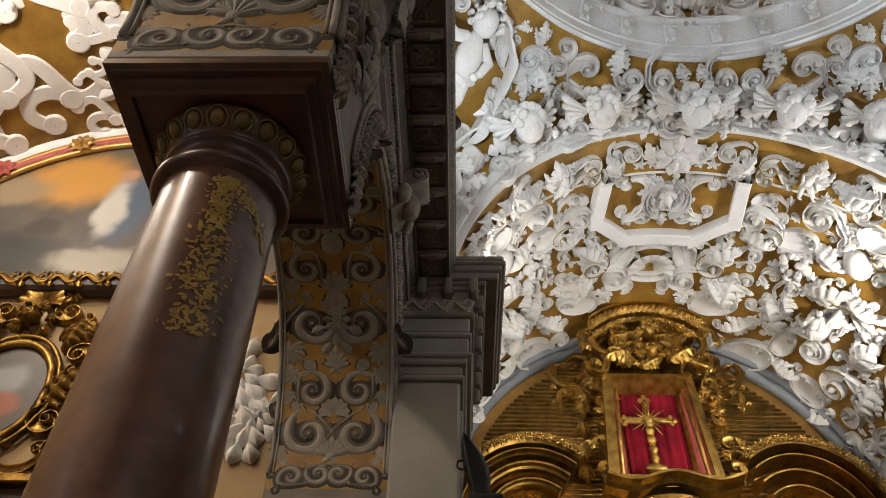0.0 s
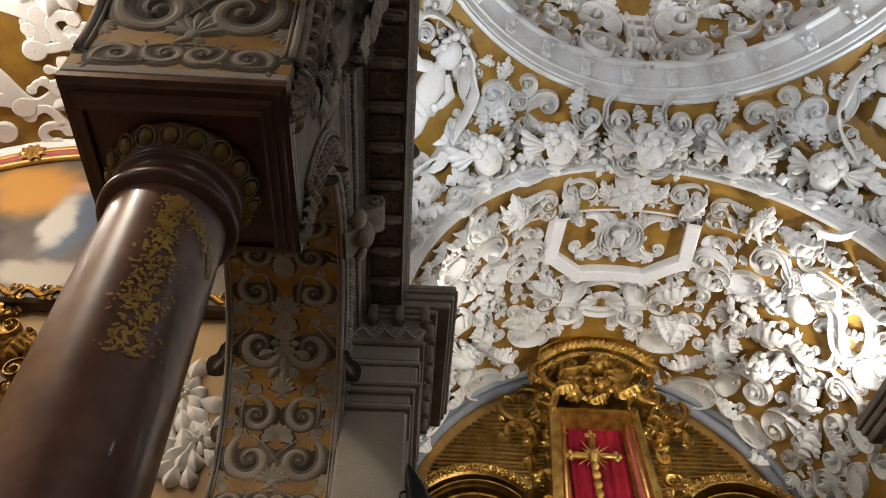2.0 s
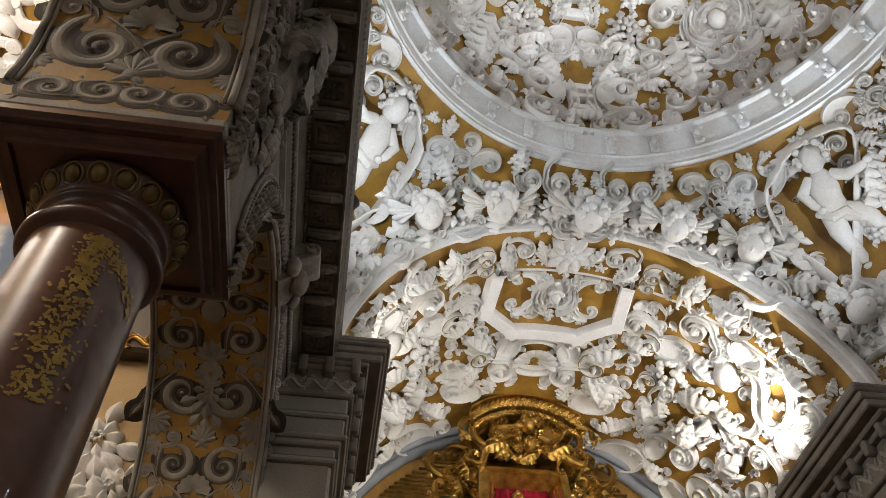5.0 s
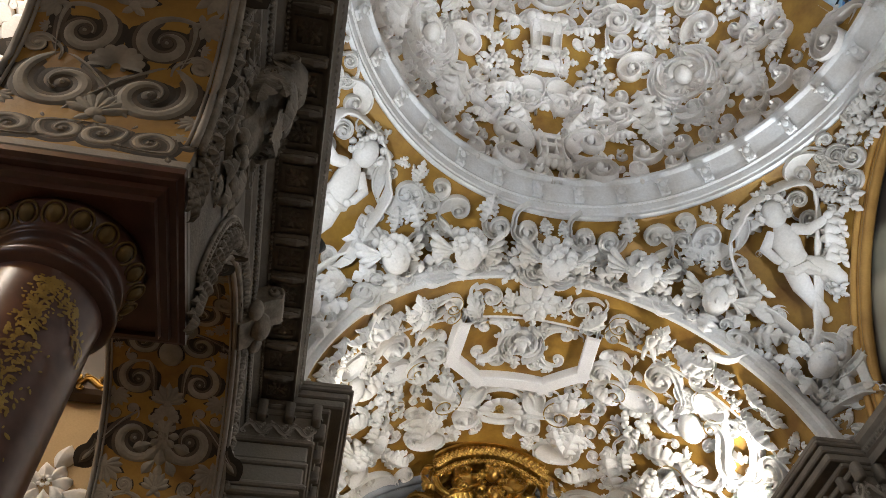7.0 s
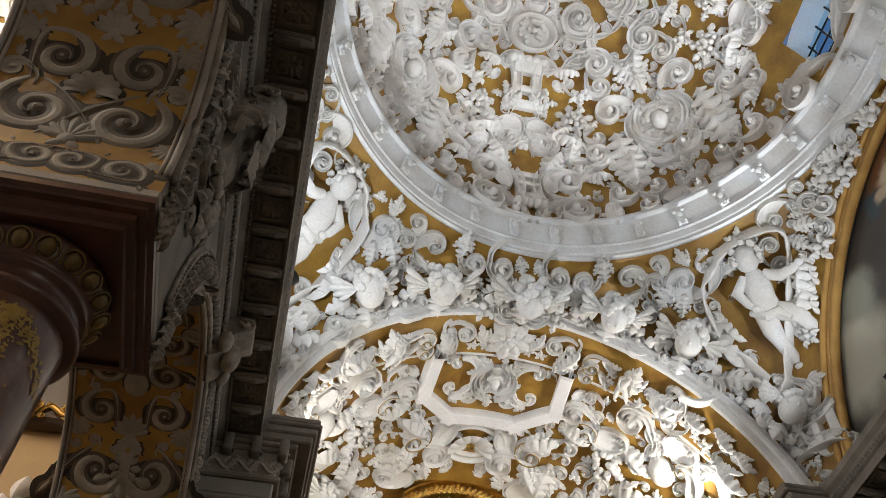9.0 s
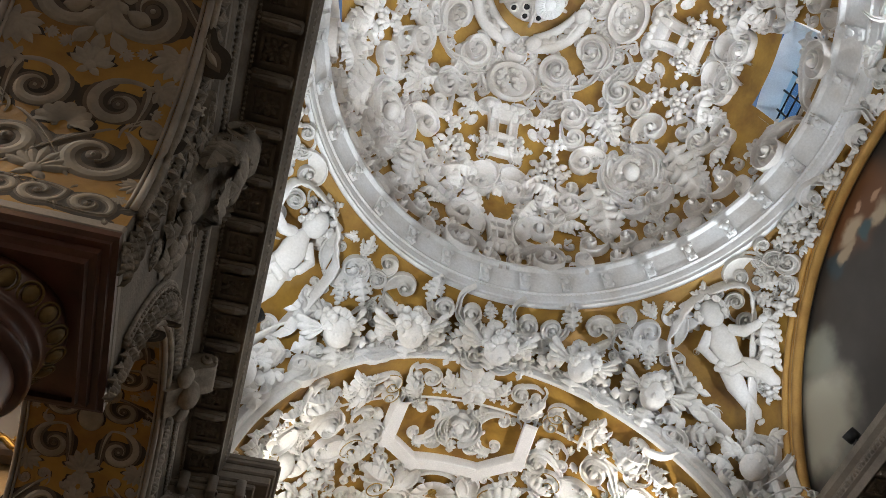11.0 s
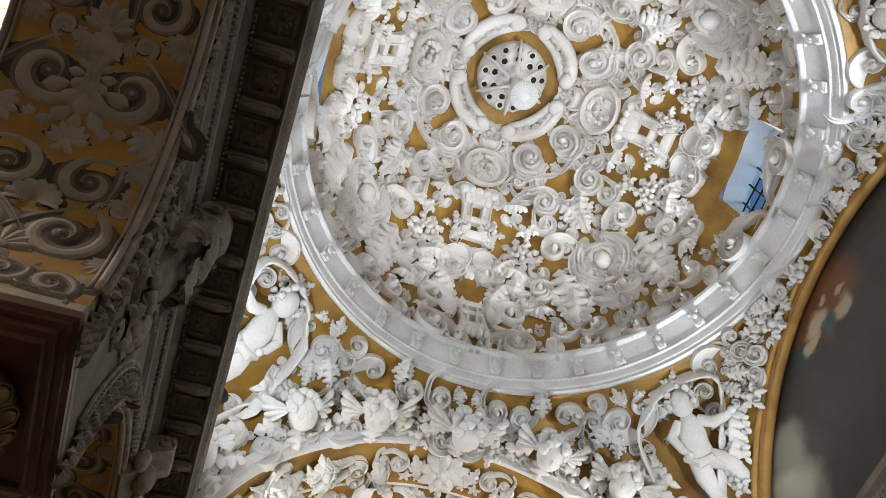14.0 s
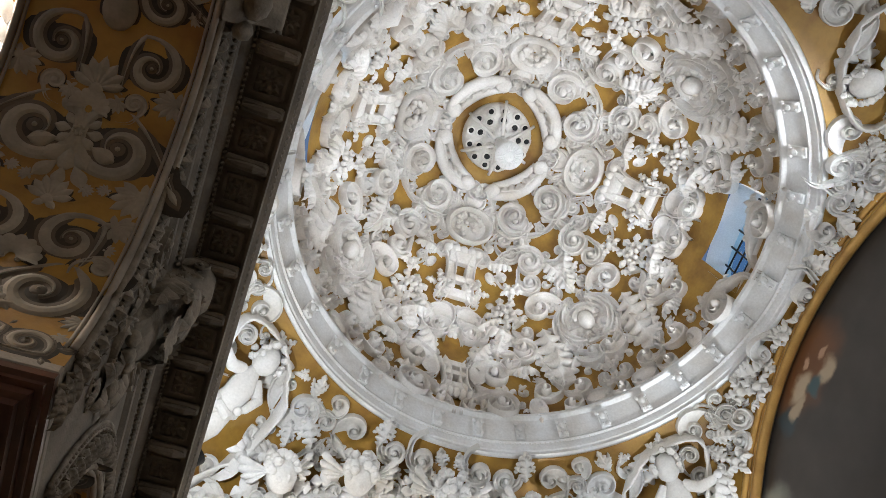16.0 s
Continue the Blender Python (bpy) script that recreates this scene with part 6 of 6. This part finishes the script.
part("niche_base", g.mesh("niche_base", GILTD), ret)
g = Geo().bevbox(X0 - 2.3, X0 + 2.3, YA - 0.3, YA, 1.0, 5.7, 0.03)
part("lower_body", g.mesh("lower_body", GILT, False), ret)
for kind, u, z, size in (("volute", 0.16, 7.72, 0.32), ("volute", -0.16, 7.72, 0.32), ("acanthus_leaf", 0.4, 7.62, 0.4), ("acanthus_leaf", -0.4, 7.62, 0.4), ("winged_head", 0.0, 7.62, 0.4), ("s_scroll", 0.55, 7.48, 0.34), ("s_scroll", -0.55, 7.48, 0.34), ("volute", 0.72, 7.95, 0.3), ("volute", -0.72, 7.95, 0.3), ("winged_head", 0.0, 7.92, 0.5), ("acanthus_leaf", 0.0, 7.5, 0.3), ("hollow_scroll", 0.3, 7.86, 0.36), ("hollow_scroll", -0.3, 7.86, 0.36), ("volute", 0.3, 8.02, 0.3), ("volute", -0.3, 8.02, 0.3), ("c_scroll", 0.52, 7.84, 0.34), ("c_scroll", -0.52, 7.84, 0.34)):
    put(ret, kind, GILT, lambda a, b: (X0 + a, YA - 0.62, b), 0.04 + u, z, RIN, size, 0.4, 1 if u >= 0 else -1, 1.0)
for s in (-1, 1):
    for k, (u, z) in enumerate(((0.62, 7.75), (0.72, 7.55), (0.80, 7.72), (0.92, 7.5), (0.82, 7.3), (1.02, 7.62), (0.95, 7.3))):
        put(ret, ("volute", "acanthus_leaf", "c_scroll")[k % 3], GILT, lambda a, b: (X0 + a, YA - 0.2, b), 0.05 + s * u, z, RIN, 0.34, k * 1.1 * s, s, 1.1)

finial = thing("finial", "black carved wing-shaped finial before the altar", "finial")
g = Geo()
fx, fy, fz = 0.07, 4.25, 3.93
rows = []
for k in range(13):
    q = k / 12
    w = 0.07 * math.sin(math.pi * (0.10 + 0.9 * q)) ** 0.7 * (1 + 0.12 * abs(math.sin(q * 16)))
    mid = fx + 0.05 - 0.10 * q * q
    rows.append([(mid + w * a, fy + b, fz - 0.1 + 0.44 * q) for a, b in ((-1, 0), (-0.5, -0.03), (0, -0.012), (0.5, -0.03), (1, 0), (0.5, 0.03), (-0.5, 0.03))])
g.grid(rows, closed_v=True)
g.tube([(fx - 0.06 + 0.03 * math.cos(t), fy, fz + 0.13 + 0.03 * math.sin(t)) for t in [2 * math.pi * k / 14 for k in range(15)]], 0.008, 6)
g.bevbox(fx - 0.02, fx + 0.18, fy - 0.06, fy + 0.06, fz - 0.16, fz - 0.08, 0.01)
g.tube([(fx + 0.05, fy, 0), (fx + 0.05, fy, fz)], 0.03, 8)
part("carving", g.mesh("carving", BLACKM), finial)

# ---- aisle ----
def asurf(a, y):
    return (AX + AR * math.sin(a), y, AZ + AR * math.cos(a))


AIN = (AX, 1.5, 5.5)
aisle = tagged(new("aisle_vault"), "ochre aisle vault with broad white strapwork", "vault", kind="structure")
g = Geo().grid([[asurf(radians(-92 + 184 * k / 40), y) for k in range(41)] for y in (-5.9, AY)])
part("shell", g.mesh("shell", OCHRE), aisle)
sa = Scatter(asurf, AIN, 81)
sa.fill(lambda kind, u, v, size, turn, f: put(aisle, kind, WHITEP, asurf, u, v, AIN, size, turn, f, 0.8),
        lambda r: (radians(r.uniform(-75, 60)), r.uniform(1.5, 4.8)), (0.75, 0.6, 0.42, 0.3), ("flat_strap", "flat_strap", "flat_strap", "flat_strap", "bouquet"), 110, 0.60)
g = Geo()
for r, t in ((AR - 0.02, 0.06), (AR - 0.10, 0.035)):
    g = Geo().tube([(AX + r * math.sin(a), AY - 0.05, AZ + r * math.cos(a)) for a in [radians(-90 + 3 * k) for k in range(61)]], t, 8)
    part("arch_edge", g.mesh("arch_edge", WHITEP), aisle)
g = Geo()
g.box(-5.9, WA, AY, AY + 0.3, 0, AZ)
g.grid([[(AX + q * math.cos(a), AY, AZ + q * math.sin(a)) for a in [math.pi * k / 32 for k in range(33)]] for q in (0.01, AR + 0.1)])
tagged(new("wall_aisle_end", g.mesh("wall_aisle_end", TAN, False)), "tan plaster end wall of the aisle", "wall", kind="structure")
wall_box("wall_aisle_upper", "plain plaster above the aisle arcade", TAN, (WA - 0.001, WA + 0.05, -5.9, 4.6, 5.5, 6.6))

LUNP = painting_material("aisle_oil_painting", (0.10, 0.085, 0.07),
                         [((-3.85, AY, 7.65), (0.75, 3, 0.5), (0.50, 0.25, 0.06)), ((-4.5, AY, 7.5), (0.6, 3, 0.3), (0.30, 0.22, 0.14)), ((-4.2, AY, 6.55), (0.75, 3, 0.5), (0.045, 0.043, 0.04)), ((-3.25, AY, 7.2), (0.33, 3, 0.62), (0.08, 0.11, 0.16)), ((-3.38, AY, 7.2), (0.2, 3, 0.5), (0.50, 0.49, 0.45)),
                          ((-3.3, AY, 6.5), (0.6, 3, 0.22), (0.36, 0.33, 0.27)), ((-3.35, AY, 7.72), (0.13, 3, 0.14), (0.42, 0.24, 0.15)), ((-3.95, AY, 6.95), (0.22, 3, 0.14), (0.06, 0.05, 0.045))])
lun = thing("lunette_painting", "arched oil painting with orange sky in gilt frame", "painting")
g = Geo().grid([[(AX + q * math.cos(a), AY - 0.03, AZ + 0.03 + q * math.sin(a)) for a in [math.pi * k / 36 for k in range(37)]] for q in (0.01, 1.0, AR - 0.28)])
part("canvas", g.mesh("canvas", LUNP), lun)
for r, t, m in ((AR - 0.16, 0.045, FRAMEG), (AR - 0.22, 0.05, PINK), (AR - 0.28, 0.035, FRAMEG)):
    g = Geo().tube([(AX + r * math.cos(a), AY - 0.06, AZ + r * math.sin(a)) for a in [math.pi * k / 48 for k in range(49)]], t, 8)
    part("frame", g.mesh("frame", m), lun)
for k in range(7):
    a = math.pi * (0.14 + 0.12 * k)
    put(lun, "rosette", PINK if k % 2 else FRAMEG, lambda u, v: (AX + u, AY - 0.1, AZ + v), (AR - 0.2) * math.cos(a), (AR - 0.2) * math.sin(a), (AX, 0, 6), 0.24, 0, 1, 0.8, name="frame_boss")
g = Geo().bevbox(AX - AR + 0.1, WA - 0.1, AY - 0.16, AY, AZ - 0.14, AZ + 0.03, 0.03)
part("lower_frame", g.mesh("lower_frame", BROWN, False), lun)
for k in range(16):
    put(lun, "s_scroll", GILTD, lambda u, v: (u, AY - 0.165, v), AX - AR + 0.35 + 0.25 * k, AZ - 0.055, (AX, 0, 6), 0.19, 0.2, 1, 0.6, name="gilt_scroll")

shrine = thing("shrine", "carved gilded shrine with an oval painted panel", "altarpiece")
SXP = -3.55
ssf = lambda u, v: (SXP + u, AY - 0.03, v)
for n, (u, z, kind, size) in enumerate(((0, 5.98, "shell", 0.36), (0, 5.75, "winged_head", 0.42), (-0.28, 5.86, "volute", 0.3), (0.28, 5.86, "volute", 0.3), (-0.42, 5.62, "acanthus_leaf", 0.4), (0.42, 5.62, "acanthus_leaf", 0.4), (0.5, 5.4, "volute", 0.34), (-0.5, 5.4, "volute", 0.34), (0.52, 5.1, "acanthus_leaf", 0.44), (-0.52, 5.1, "acanthus_leaf", 0.44), (0.48, 4.8, "volute", 0.34), (-0.48, 4.8, "volute", 0.34), (0.34, 4.55, "c_scroll", 0.36), (-0.34, 4.55, "c_scroll", 0.36), (0, 4.5, "medallion", 0.3), (0.6, 4.55, "volute", 0.25), (-0.65, 5.25, "s_scroll", 0.3), (0.66, 5.25, "s_scroll", 0.3))):
    put(shrine, kind, GILTD, ssf, u, z, (SXP, 0, 5), size, n * 0.9, -1 if u < 0 else 1, 1.0)
SHP = painting_material("small_oil_painting", (0.07, 0.06, 0.05), [((SXP, AY, 4.95), (0.2, 3, 0.2), (0.30, 0.10, 0.05)), ((SXP, AY, 5.2), (0.25, 3, 0.18), (0.25, 0.26, 0.27))])
g = Geo().grid([[(SXP + q * math.cos(a), AY - 0.05, 5.06 + 1.25 * q * math.sin(a)) for a in [2 * math.pi * k / 32 for k in range(32)]] for q in (0.01, 0.36)], closed_v=True)
part("panel", g.mesh("panel", SHP), shrine)
for q, t in ((0.37, 0.035), (0.43, 0.02)):
    g = Geo().tube([(SXP + q * math.cos(a), AY - 0.07, 5.06 + 1.25 * q * math.sin(a)) for a in [2 * math.pi * k / 40 for k in range(41)]], t, 8)
    part("panel_frame", g.mesh("panel_frame", GILTD), shrine)
g = Geo().bevbox(SXP - 0.9, SXP + 0.9, AY - 0.04, AY, 2.5, 4.4, 0.02)
part("backing", g.mesh("backing", BROWN, False), shrine)
for z in (4.3, 4.1, 3.9):
    g = Geo().bevbox(SXP - 0.95, SXP + 0.95, AY - 0.14, AY, z - 0.04, z + 0.03, 0.01)
    part("shelf_moulding", g.mesh("shelf_moulding", GILTD, False), shrine)

spray = thing("stucco_flower", "large white stucco flower on tan plaster wall", "relief")
for u, z, size, turn in ((-1.70, 5.14, 0.62, 0.25), (-1.56, 4.78, 0.5, -0.3)):
    put(spray, "bouquet", STUCCO, lambda a, b: (a, AY - 0.01, b), u, z, (-1.6, 0, 5), size, turn, 1, 0.6)

# ---- lamps on the cornices ----
for a, b in SPOTS:
    la = thing("floodlight", "small black floodlight standing on the cornice", "lamp", group="floodlights on the cornices")
    d = (Vector(b) - Vector(a)).normalized()
    q = d.to_track_quat("Z", "Y").to_matrix().to_4x4()
    m = Matrix.Translation(Vector(a) - d * 0.16) @ q
    part("body", Geo().lathe([(0.02, 0), (0.055, 0.005), (0.06, 0.03), (0.06, 0.09), (0.052, 0.09), (0.05, 0.06), (0.01, 0.055)], n=18).mesh("body", BLACKM), la, m)
    part("lens", Geo().lathe([(0.05, 0.07), (0.02, 0.075), (0.001, 0.076)], n=18).mesh("lens", glow), la, m)
    part("foot", Geo().bevbox(-0.03, 0.03, -0.03, 0.03, ZC, a[2] - 0.1, 0.005).mesh("foot", BLACKM, False), la, Matrix.Translation((a[0] - d.x * 0.14, a[1] - d.y * 0.14, 0)))
